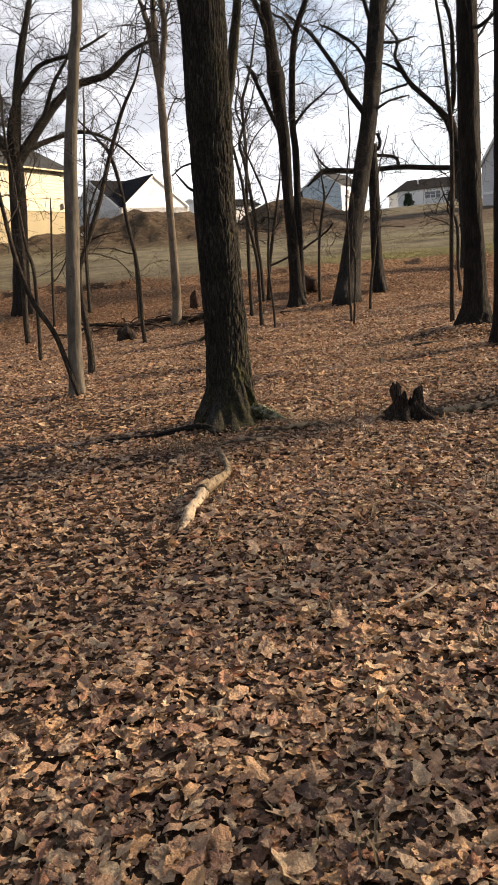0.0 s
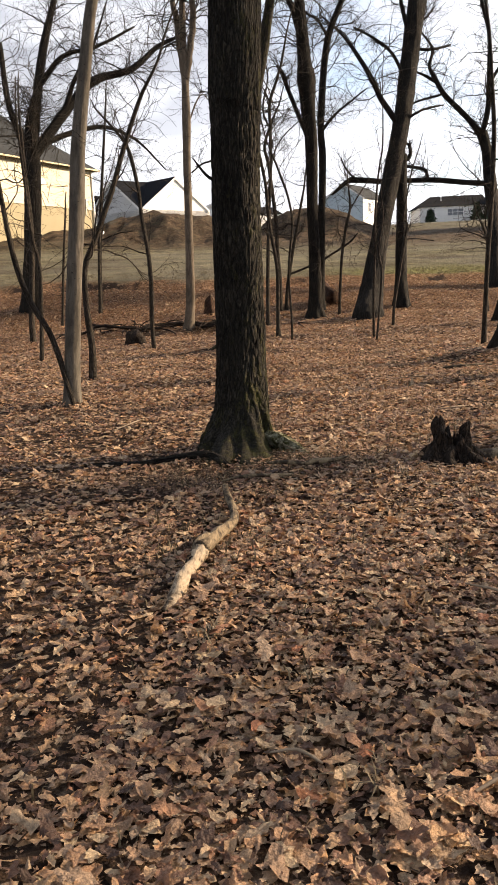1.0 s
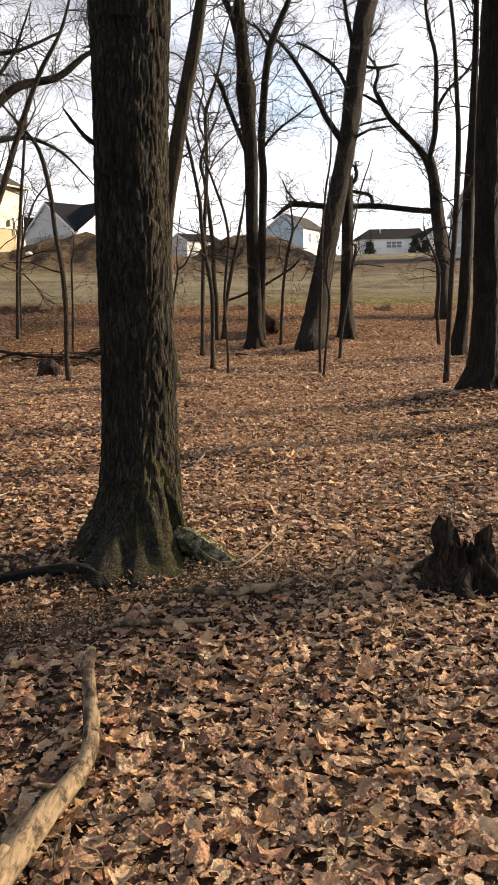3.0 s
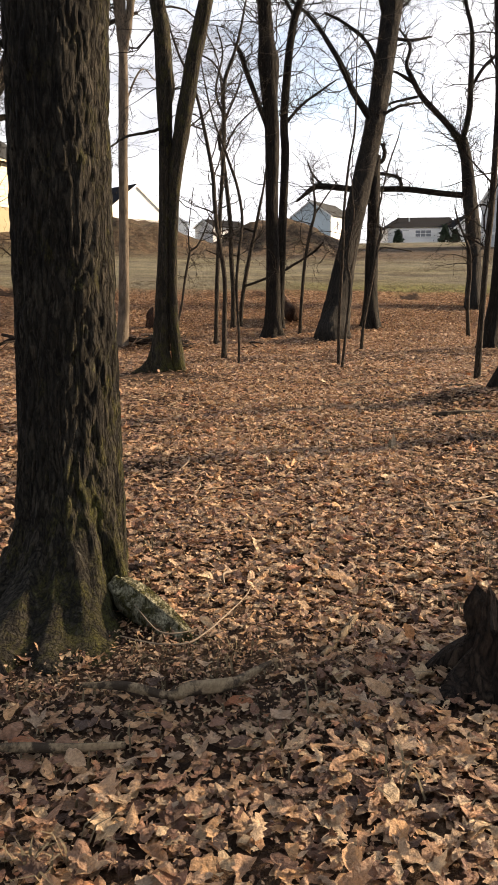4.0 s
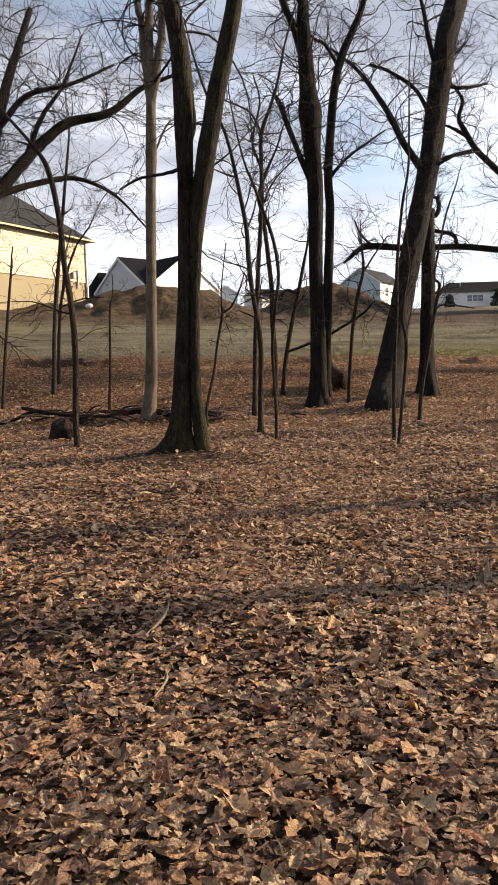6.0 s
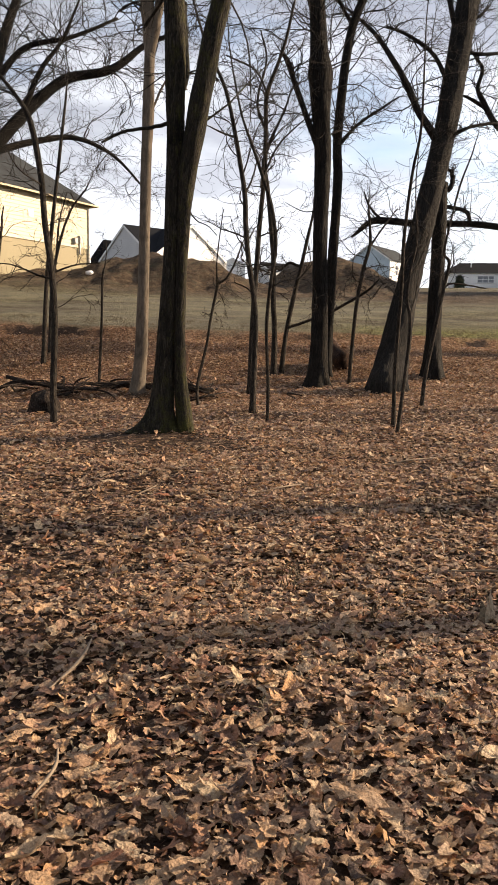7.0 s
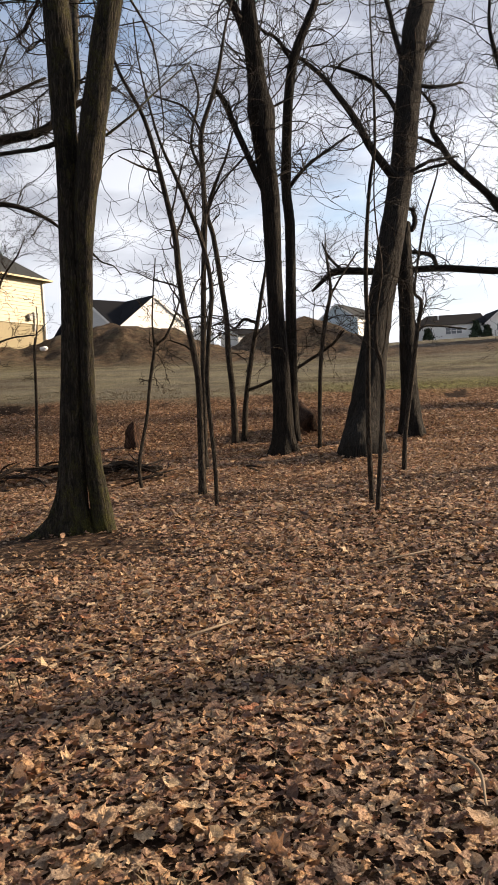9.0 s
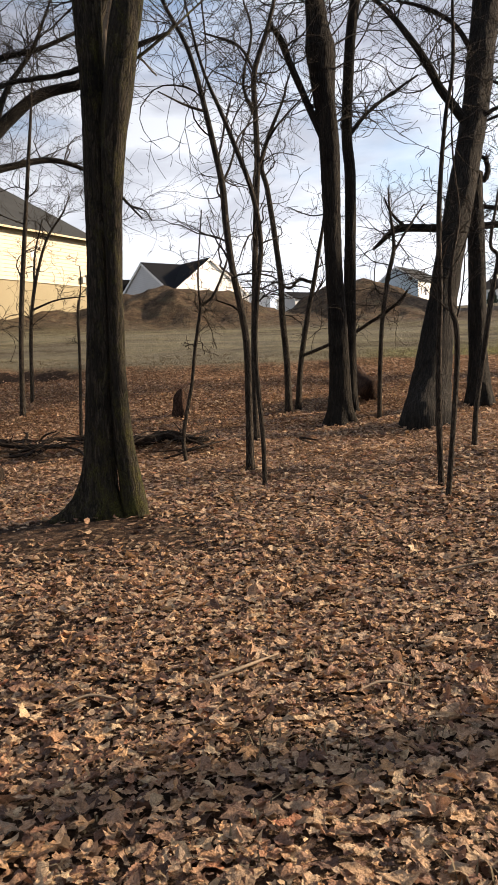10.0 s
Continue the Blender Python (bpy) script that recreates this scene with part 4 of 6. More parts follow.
tree("sapling", "thin dark sapling with a kinked top", (2.91, 27.80),
     [(0.00, 0.00, -0.05, 0.046), (0.04, 0.00, 0.76, 0.046), (0.14, 0.00, 1.97, 0.046), (0.29, 0.00, 2.86, 0.046), (0.44, 0.00, 3.45, 0.039), (0.40, 0.00, 4.12, 0.023), (0.38, 0.00, 4.42, 0.017), (0.40, 0.02, 4.72, 0.010)],
     [(0.43, 0.00, 3.37, 0.023), (0.77, 0.05, 3.88, 0.023), (1.11, 0.20, 4.33, 0.016)], kind="sap", flare=0.2, sprouts=6)
tree("sapling", "thin crooked dark bare sapling", (3.87, 23.20),
     [(0.00, 0.00, -0.05, 0.043), (0.06, 0.00, 0.62, 0.037), (0.22, 0.00, 1.56, 0.037), (0.34, 0.00, 2.26, 0.037), (0.43, 0.00, 2.73, 0.031), (0.33, 0.00, 2.91, 0.025), (0.42, 0.00, 3.43, 0.019), (0.57, 0.00, 4.11, 0.019), (0.77, 0.00, 4.68, 0.013), (0.82, 0.00, 4.87, 0.009), (0.88, 0.01, 5.06, 0.008)],
     [(0.34, 0.00, 2.26, 0.024), (0.54, 0.05, 2.35, 0.018), (1.19, 0.20, 2.27, 0.013)], kind="sap", flare=0.2, sprouts=6)
tree("sapling", "thin sapling forked like a Y", (-0.45, 23.40),
     [(0.00, 0.00, -0.05, 0.031), (-0.02, 0.00, 0.41, 0.031), (0.16, 0.00, 1.18, 0.026), (0.24, 0.00, 1.69, 0.026), (0.38, 0.00, 2.36, 0.030)],
     [(0.38, 0.00, 2.36, 0.026), (0.58, 0.02, 2.52, 0.022), (0.76, 0.09, 2.90, 0.018), (0.84, 0.20, 3.18, 0.013)],
     [(0.36, 0.00, 2.32, 0.017), (0.37, -0.05, 2.86, 0.013), (0.50, -0.20, 3.74, 0.009)], kind="sap", flare=0.2, sprouts=6)
tree("sapling", "slim upright bare sapling", (-5.51, 30.20),
     [(0.00, 0.00, -0.05, 0.072), (0.12, 0.00, 1.89, 0.057), (0.27, 0.00, 3.23, 0.058), (0.45, 0.00, 4.55, 0.051), (0.63, 0.00, 5.86, 0.044), (0.81, 0.00, 7.14, 0.030), (0.85, 0.00, 7.54, 0.022), (0.92, 0.02, 7.94, 0.012)], kind="sap", flare=0.3, sprouts=8)
tree("sapling", "slim bare sapling with spreading twigs", (-5.67, 31.40),
     [(0.00, 0.00, -0.05, 0.053), (0.10, 0.00, 1.64, 0.046), (0.27, 0.00, 2.78, 0.046), (0.68, 0.00, 4.03, 0.031), (1.17, 0.00, 4.70, 0.023), (1.28, 0.00, 4.91, 0.017), (1.40, 0.02, 5.13, 0.010)],
     [(0.18, 0.00, 2.35, 0.031), (0.83, 0.07, 2.58, 0.023), (1.51, 0.30, 2.65, 0.015)],
     [(0.27, 0.00, 2.78, 0.031), (0.36, 0.07, 3.78, 0.023), (0.55, 0.30, 4.66, 0.016)], kind="sap", flare=0.3, sprouts=22)
tree("sapling", "short thin sapling with a broken top", (-3.45, 28.00),
     [(0.00, 0.00, -0.05, 0.037), (0.10, 0.00, 1.53, 0.031), (0.14, 0.00, 2.60, 0.031), (0.19, 0.00, 2.96, 0.031)],
     [(0.17, 0.00, 2.78, 0.019), (0.25, 0.02, 3.31, 0.012), (0.23, 0.10, 3.67, 0.013)], kind="sap", flare=0.2, sprouts=3)
tree("roadside_tree", "big straight dark tree with a flared foot", (4.42, 14.85),
     [(0.00, 0.00, -0.05, 0.331), (0.03, 0.00, 0.44, 0.232), (0.04, 0.00, 1.20, 0.205), (0.03, 0.00, 2.44, 0.196), (0.03, 0.00, 3.63, 0.190), (0.06, 0.00, 4.78, 0.185), (0.08, 0.00, 5.52, 0.188), (0.11, 0.00, 8.02, 0.141), (0.37, 0.15, 10.52, 0.047)],
     [(0.23, 0.00, 5.11, 0.037), (0.37, -0.12, 5.18, 0.033), (0.38, -0.50, 5.19, 0.023)], kind="dark")
tree("straight_tree", "dark straight tree with ridged bark", (4.13, 12.30),
     [(0.00, 0.00, -0.05, 0.220), (0.01, 0.00, 0.48, 0.182), (0.03, 0.00, 1.49, 0.167), (0.06, 0.00, 2.79, 0.158), (0.11, 0.00, 4.02, 0.154), (0.19, 0.00, 7.02, 0.116), (0.54, 0.18, 10.02, 0.040)], kind="dark")
tree("rear_tree", "slim dark tree half hidden behind a larger one", (6.94, 23.40),
     [(0.00, 0.00, -0.05, 0.245), (0.14, 0.00, 1.04, 0.168), (0.22, 0.00, 2.61, 0.154), (0.25, 0.00, 4.01, 0.139), (0.31, 0.00, 5.38, 0.109), (0.36, 0.00, 7.37, 0.080), (0.38, 0.00, 8.87, 0.060), (0.54, 0.09, 10.37, 0.023)], kind="dark")
tree("sapling", "thin tall pole-like tree", (4.55, 16.90),
     [(0.00, 0.00, -0.05, 0.052), (0.03, 0.00, 0.81, 0.046), (0.07, 0.00, 1.79, 0.046), (0.13, 0.00, 2.75, 0.047), (0.16, 0.00, 3.96, 0.042), (0.12, 0.00, 4.78, 0.037), (0.06, 0.00, 5.67, 0.032), (-0.03, 0.00, 6.37, 0.027), (-0.09, 0.00, 7.11, 0.020), (-0.08, 0.05, 7.86, 0.011)], kind="sap", flare=0.3, sprouts=10)
tree("sapling", "thin twiggy bush-like sapling", (7.53, 26.70),
     [(0.00, 0.00, -0.05, 0.058), (-0.06, 0.00, 0.92, 0.049), (-0.02, 0.00, 1.84, 0.050), (-0.09, 0.00, 2.44, 0.041), (-0.39, 0.00, 3.12, 0.025), (-0.46, 0.00, 3.36, 0.019), (-0.51, 0.02, 3.59, 0.011)], kind="sap", flare=0.2, sprouts=12)
tree("sapling", "small forked dark bare sapling", (7.74, 22.50),
     [(0.00, 0.00, -0.05, 0.030), (0.04, 0.00, 0.74, 0.030), (0.07, 0.00, 1.09, 0.030), (0.33, 0.00, 1.49, 0.022), (0.34, 0.00, 1.54, 0.017), (0.37, 0.00, 1.58, 0.010)],
     [(0.05, 0.00, 1.02, 0.022), (-0.05, 0.10, 1.44, 0.015)], kind="sap", flare=0.2, sprouts=2)
# unseen trees added outside the view, as more of the wood, to shade the path
OUTER = [(12.0, 6.9, 0.25, 0.2), (16.0, 8.3, 0.2, 0.2), (10.0, 4.9, 0.3, 0.1), (13.5, 4.2, 0.32, -0.1), (6.0, 8.75, 0.28, 0.05), (7.2, 9.4, 0.26, -0.05), (8.7, 9.8, 0.27, 0.1),
         (22.0, 13.5, 0.3, 0.2), (24.0, 27.5, 0.3, 0.1), (27.0, 17.0, 0.3, -0.3), (20.0, 10.5, 0.25, 0.2)]
for x, y, r, lean in OUTER:
    tree("shade_tree", "unseen bare dark tree added to throw shade on the path", (x, y),
         [(0, 0, -0.1, r), (0.1 * lean, 0, 2, r * 0.85), (0.5 * lean, 0.2, 5, r * 0.7), (lean, 0.3, 9, r * 0.5), (1.4 * lean, 0.2, 13, 0.03)],
         [(0.5 * lean, 0.2, 5, r * 0.4), (0.5 * lean + 1, 1.0, 6.5, r * 0.3), (0.5 * lean + 1.6, 2.4, 8.5, r * 0.15)],
         [(0.5 * lean, 0.2, 6, r * 0.4), (0.5 * lean - 1, -0.8, 7.5, r * 0.3), (0.5 * lean - 1.8, -2.0, 9, r * 0.15)], kind="grey" if x > 14 else "dark", sprouts=4)


# ---- houses ----
def solid(bm, corners, faces):
    vs = [bm.verts.new(c) for c in corners]
    for f in faces:
        bm.faces.new([vs[i] for i in f])


def block(bm, x0, y0, z0, x1, y1, z1):
    solid(bm, [(x0, y0, z0), (x1, y0, z0), (x1, y1, z0), (x0, y1, z0), (x0, y0, z1), (x1, y0, z1), (x1, y1, z1), (x0, y1, z1)],
          [(0, 3, 2, 1), (4, 5, 6, 7), (0, 1, 5, 4), (1, 2, 6, 5), (2, 3, 7, 6), (3, 0, 4, 7)])


def boxes(*sizes):
    bm = bmesh.new()
    for s in sizes:
        block(bm, *s)
    return bm


def gable_wall(house, w, l, low, eave, ridge, material):
    """Walls of a house w wide, l long, its gables at y = 0 and y = l."""
    bm = bmesh.new()
    h = w / 2
    solid(bm, [(-h, 0, low), (h, 0, low), (h, 0, eave), (0, 0, ridge), (-h, 0, eave), (-h, l, low), (h, l, low), (h, l, eave), (0, l, ridge), (-h, l, eave)],
          [(0, 1, 2, 3, 4), (9, 8, 7, 6, 5), (1, 6, 7, 2), (5, 0, 4, 9), (2, 7, 8, 3), (4, 3, 8, 9), (0, 5, 6, 1)])
    return part("wall", bm, material, house)


def gable_roof(house, w, l, eave, ridge, material, over=0.35):
    h, k = w / 2, (ridge - eave) / (w / 2)
    for s in (-1, 1):
        bm = bmesh.new()
        o, e = h + over, eave - over * k
        solid(bm, [(0, -over, ridge + 0.02), (s * o, -over, e + 0.02), (s * o, l + over, e + 0.02), (0, l + over, ridge + 0.02),
                   (0, -over, ridge + 0.2), (s * o, -over, e + 0.2), (s * o, l + over, e + 0.2), (0, l + over, ridge + 0.2)],
              [(0, 1, 2, 3), (7, 6, 5, 4), (0, 4, 5, 1), (1, 5, 6, 2), (2, 6, 7, 3), (3, 7, 4, 0)])
        part("roof", bm, material, house)
        bm = bmesh.new()
        solid(bm, [(0, -over - 0.04, ridge - 0.12), (s * o, -over - 0.04, e - 0.12), (s * o, -over - 0.04, e + 0.14), (0, -over - 0.04, ridge + 0.14),
                   (0, -over + 0.02, ridge - 0.12), (s * o, -over + 0.02, e - 0.12), (s * o, -over + 0.02, e + 0.14), (0, -over + 0.02, ridge + 0.14)],
              [(0, 1, 2, 3), (7, 6, 5, 4), (0, 4, 5, 1), (1, 5, 6, 2), (2, 6, 7, 3), (3, 7, 4, 0)])
        part("trim", bm, TRIM, house, "white rake board")


def window(house, m, w, h, bars=1):
    """A framed window; m turns its plane, in x and z, to face -y."""
    fr = part("window", boxes((-w / 2 - 0.1, -0.07, 0, -w / 2, 0.04, h), (w / 2, -0.07, 0, w / 2 + 0.1, 0.04, h), (-w / 2 - 0.1, -0.07, h, w / 2 + 0.1, 0.04, h + 0.1),
                               (-w / 2 - 0.14, -0.1, -0.1, w / 2 + 0.14, 0.04, 0), (-w / 2, -0.06, h / 2 - 0.03, w / 2, 0.03, h / 2 + 0.03),
                               *[(-w / 2 + w * (i + 1) / (bars + 1) - 0.04, -0.06, 0, -w / 2 + w * (i + 1) / (bars + 1) + 0.04, 0.03, h) for i in range(bars)]), TRIM, house, "white window frame")
    fr.matrix_local = m
    part("pane", boxes((-w / 2, -0.03, 0, w / 2, 0.02, h)), PANE, fr, "dark glass")


def cream_house():
    """Two storeys in cream siding under a hipped roof; local x runs along the seen wall, y into the house."""
    along = Vector((-0.43, -0.9))
    house = thing("house", pose(-10.6, 58.0, 0, 0, 0, math.degrees(math.atan2(along.y, along.x))), "cream-sided house with a grey hipped roof above the slope", "house", "houses")
    length, deep, eave, low = 16.0, -10.0, 9.55, 6.9
    part("foundation", boxes((0.03, deep, 3.0, length, -0.03, low)), STUCCO, house, "tan masonry lower wall")
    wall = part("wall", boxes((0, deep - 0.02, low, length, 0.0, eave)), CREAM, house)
    lap = bpy.data.meshes.new("siding_board")
    bm = bmesh.new()
    solid(bm, [(0, 0.002, 0), (length, 0.002, 0), (length, 0.034, 0), (0, 0.034, 0), (0, 0.002, 0.204), (length, 0.002, 0.204), (length, 0.008, 0.204), (0, 0.008, 0.204)],
          [(0, 3, 2, 1), (4, 5, 6, 7), (0, 1, 5, 4), (1, 2, 6, 5), (2, 3, 7, 6), (3, 0, 4, 7)])
    bmesh.ops.recalc_face_normals(bm, faces=bm.faces)
    bm.to_mesh(lap)
    bm.free()
    lap.materials.append(CREAMBOARD)
    for k in range(13):
        board = new("siding_board", lap)
        board.parent = wall
        board.location = (0, 0, low + 0.204 * k)
    o, half, rise = 0.4, 5.0, 4.3
    bm = bmesh.new()
    solid(bm, [(-o, o, eave), (length + o, o, eave), (length + o, deep - o, eave), (-o, deep - o, eave), (half, -half, eave + rise), (length - half, -half, eave + rise)],
          [(0, 1, 5, 4), (1, 2, 5), (2, 3, 4, 5), (3, 0, 4), (0, 3, 2, 1)])
    part("roof", bm, SHINGLE_GREEN, house)
    part("fascia", boxes((-o - 0.03, o - 0.02, eave - 0.07, length + o, o + 0.06, eave + 0.03), (-o - 0.06, deep - o, eave - 0.07, -o + 0.02, o - 0.02, eave + 0.03)), CREAM, house, "cream fascia and gutter")
    part("downspout", boxes((0.05, 0.02, 4.8, 0.15, 0.12, eave - 0.2)), TRIM, house, "white downspout at the corner")
    part("meter_box", boxes((0.9, 0.02, 7.2, 1.15, 0.2, 7.6), (0.97, 0.02, 6.5, 1.05, 0.1, 7.2)), METALBOX, house)
    part("meter_box", boxes((1.35, 0.02, 7.1, 1.6, 0.22, 7.45)), METALBOX, house)
    part("vent", boxes((5.0, 0.0, 8.2, 5.4, 0.06, 8.6)), TRIM, house, "small pale wall vent")


cream_house()


def white_house():
    """A square plan under two crossing gable roofs, one corner towards the wood."""
    side, eave, ridge = 9.9, 9.7, 13.1
    house = thing("house", pose(-11.3, 95.5, 0, 0, 0, -45), "white house with two steep crossing dark gables behind a soil heap", "house", "houses")
    # the left-facing gable's shade is put in as grey siding, the lit one stays white
    for rz, mat in [(0.0, GREY), (90.0, WHITE)]:
        wing = part("wing", boxes((-side / 2 + 0.1, 0.1, 5, side / 2 - 0.1, side - 0.1, 9.0)), STUCCO, house, "gabled wing")
        wing.matrix_local = pose(0, 0, 0, 0, 0, rz) @ pose(0, -side / 2, 0)
        gable_wall(wing, side, side, 6.0, eave, ridge, mat)
        gable_roof(wing, side - 0.5, side, eave + 0.1, ridge, SHINGLE, 0.12)
    bm = bmesh.new()
    solid(bm, [(-9.6, -4.4, 8.9), (-9.6, 3.0, 8.9), (-4.9, 3.0, 12.2), (-4.9, -4.4, 12.2), (-4.9, -4.4, 8.9), (-4.9, 3.0, 8.9)], [(0, 3, 2, 1), (0, 1, 5, 4), (0, 4, 3), (1, 2, 5), (4, 5, 2, 3)])
    part("garage_roof", bm, SHINGLE, house)
    part("garage_wall", boxes((-9.4, -4.2, 5.0, -5.0, 2.8, 8.9)), GREY, house)


white_house()


def blue_house():
    house = thing("house", pose(17.6, 150.0, 0, 0, 0, -30), "pale blue two-storey house with a sunlit side", "house", "houses")
    gable_wall(house, 7.6, 12, 8, 15.4, 18.0, BLUEGREY)
    gable_roof(house, 7.6, 12, 15.4, 18.0, SHINGLE_GREEN, 0.3)
    # white sheet over the blue wall: the sun on this side is put into its colour
    part("sunlit_side", boxes((3.802, 0.0, 8.0, 3.86, 12, 15.2)), WHITE, house, "side wall with sunlight put in as white siding")
    for y in (3.0, 7.0):
        window(house, pose(3.88, y, 13.0, 0, 0, 90), 1.0, 1.5, 0)
    bm = bmesh.new()
    solid(bm, [(-3.9, 2, 14.0), (-7, 2, 14.0), (-7, 10, 14.0), (-3.9, 10, 14.0), (-3.9, 2, 16.2), (-3.9, 10, 16.2)], [(0, 1, 4), (3, 5, 2), (1, 2, 5, 4), (0, 3, 2, 1), (0, 4, 5, 3)])
    part("wing_roof", bm, SHINGLE, house)
    part("wing_wall", boxes((-6.8, 2.2, 8, -3.85, 9.8, 14.0)), BLUEGREY, house)


blue_house()


def ranch_house():
    house = thing("house", pose(29.4, 140.0, 0, 0, 0, 0), "long low white house with a dark roof on the crest", "house", "houses")
    part("wall", boxes((0, 0, 9.0, 11.5, 8, 12.45)), WHITE, house)
    bm = bmesh.new()
    solid(bm, [(-0.4, -0.4, 12.4), (11.7, -0.4, 12.4), (11.7, 8.4, 12.4), (-0.4, 8.4, 12.4), (2.6, 4, 14.4), (11.7, 4, 14.4)], [(0, 1, 5, 4), (1, 2, 5), (2, 3, 4, 5), (3, 0, 4), (0, 3, 2, 1)])
    part("roof", bm, SHINGLE, house)
    wing = part("wing", boxes((-2.4, 0.1, 9.0, 2.4, 5.9, 10.0)), WHITE, house, "gabled end wing")
    wing.matrix_local = pose(13.4, -1.2, 0, 0, 0, 0)
    gable_wall(wing, 5.0, 8, 9.0, 12.2, 14.2, WHITE)
    gable_roof(wing, 5.0, 8, 12.2, 14.2, SHINGLE, 0.3)
    part("vent", boxes((4.0, 2.0, 13.2, 4.15, 2.15, 14.2)), TRIM, house)
    window(house, pose(1.8, -0.02, 10.8), 1.3, 1.1, 1)
    window(house, pose(6.0, -0.02, 10.9), 2.6, 1.0, 2)
    window(house, pose(13.2, -1.22, 10.9), 0.9, 1.1, 0)


ranch_house()


def grey_house():
    house = thing("house", pose(22.3, 62.0, 0, 0, 0, -55), "tall grey-sided house with a steep roof beside the wood", "house", "houses")
    gable_wall(house, 6.8, 12, 3.0, 7.9, 12.2, GREY)
    gable_roof(house, 6.8, 12, 7.9, 12.2, SLATE, 0.15)
    part("sill_board", boxes((-3.4, -0.06, 5.6, 3.4, -0.004, 5.8)), TRIM, house, "white band across the gable")


grey_house()


def far_house(x, y, z, w, mat, turn):
    house = thing("house", pose(x, y, 0, 0, 0, turn), "small distant house showing over the slope", "house", "houses")
    gable_wall(house, w, 8, z - 5, z - 1.2, z, mat)
    gable_roof(house, w, 8, z - 1.2, z, SHINGLE, 0.3)


far_house(-6.6, 150.0, 15.6, 4.6, WHITE, 14.0)
far_house(-1.6, 150.0, 14.9, 5.0, GREY, -50.0)


def shrub(x, y, r, h):
    """A clipped cone of evergreen, thick with short sprays."""
    z = float(ground_z(x, y))
    top = thing("shrub", pose(x, y, z), "dark green conical evergreen beside a white house", "shrub", "shrubs")
    n = 700
    u, a = rng.uniform(0, 1, n) ** 0.7, rng.uniform(0, 6.28, n)
    rad = r * (1 - u) * rng.uniform(0.7, 1.1, n) + 0.05
    c = np.stack([rad * np.cos(a), rad * np.sin(a), 0.1 + u * h], -1)
    s = 0.22
    d = rng.normal(0, s, (n, 3, 3))
    part_v = (c[:, None] + d).reshape(-1, 3)
    part_v[:, 2] = np.maximum(part_v[:, 2], 0)
    link("foliage", np_mesh("foliage", part_v, np.arange(n * 3).reshape(-1, 3), False), SHRUB, top)
    v, t = tube(catmull([(0, 0, -0.2, 0.12), (0, 0, h * 0.5, 0.08), (0, 0, h * 0.9, 0.03)], 3), 6)
    link("trunk", np_mesh("trunk", v, t), BARK["dark"], top)


for x, y, r, h in [(30.8, 138.4, 0.75, 1.7), (38.3, 137.2, 0.95, 2.5), (40.0, 137.0, 0.7, 1.7)]:
    shrub(x, y, r, h)


# ---- things lying and standing on the wood's floor ----
def lying(name, label, category, rows, material, sides=14, lift=0.7, wob=0.08):
    """A stick or log along rows of (x, y, radius, extra height) on the ground."""
    pts = [(x, y, float(ground_z(x, y)) + r * lift + h, r) for x, y, r, h in rows]
    x0, y0, z0, _ = pts[0]
    top = thing(name, pose(x0, y0, z0), label, category)
    path = catmull([(x - x0, y - y0, z - z0, r) for x, y, z, r in pts], 8)
    v, t = tube(path, sides, lambda a, p: 1 + wob * np.sin(3 * a[None] + np.arange(len(p))[:, None] * 0.7) + wob * np.sin(5 * a[None] - np.arange(len(p))[:, None] * 0.31))
    v2, t2 = tube(np.array([path[1], path[0], path[0] + (path[0] - path[1]) * (0.02, 0.02, 0.02, 0)]) * (1, 1, 1, 0.98), sides)
    link("stem", np_mesh("stem", *joined([(v, t), (v2, t2)]), stem=np.vstack([stem_run(path, v), v2])), material, top)
    if max(path[:, 3]) > 0.015:
        for at, turn in ((0.35, 1), (0.7, -1)):
            p = path[int(at * (len(path) - 1))]
            q = path[int(at * (len(path) - 1)) + 1]
            d = (q - p)[:3] / (np.linalg.norm((q - p)[:3]) + 1e-9)
            out = d * 0.5 + np.array((-d[1], d[0], 0)) * turn * 0.8 + np.array((0, 0, 0.35))
            r = p[3]
            rows = [(*(p[:3] + out * r * k), r * w) for k, w in ((0.4, 0.42), (1.5, 0.34), (2.6, 0.26), (3.1, 0.1))]
            link("stub", np_mesh("stub", *tube(catmull(rows, 3), 7)), material, top)
    return top, path


# crooked log with a stripped pale end
log, log_path = lying("fallen_log", "crooked fallen branch lying in leaves, its near end stripped pale", "log",
                      [(-0.27, 6.7, 0.02, 0.04), (-0.25, 6.45, 0.024, 0.06), (-0.2, 6.15, 0.027, 0.06), (-0.19, 5.88, 0.029, 0.06), (-0.27, 5.58, 0.038, 0.055), (-0.35, 5.22, 0.044, 0.05)], LOGBARK)
bare = catmull([(-0.07, -1.42, 0.03, 0.036), (-0.085, -1.52, 0.034, 0.041), (-0.105, -1.64, 0.022, 0.03), (-0.145, -1.8, 0.02, 0.037), (-0.165, -1.96, 0.002, 0.036), (-0.18, -2.06, -0.012, 0.028), (-0.215, -2.12, -0.02, 0.014)], 7)
v, t = tube(bare, 14, lambda a, p: 1 + 0.13 * np.sin(3 * a[None] + np.arange(len(p))[:, None] * 0.5) + 0.08 * np.sin(7 * a[None] + np.arange(len(p))[:, None] * 0.3))
link("bare_wood", np_mesh("bare_wood", v, t), BAREWOOD, log, "pale barkless wood")
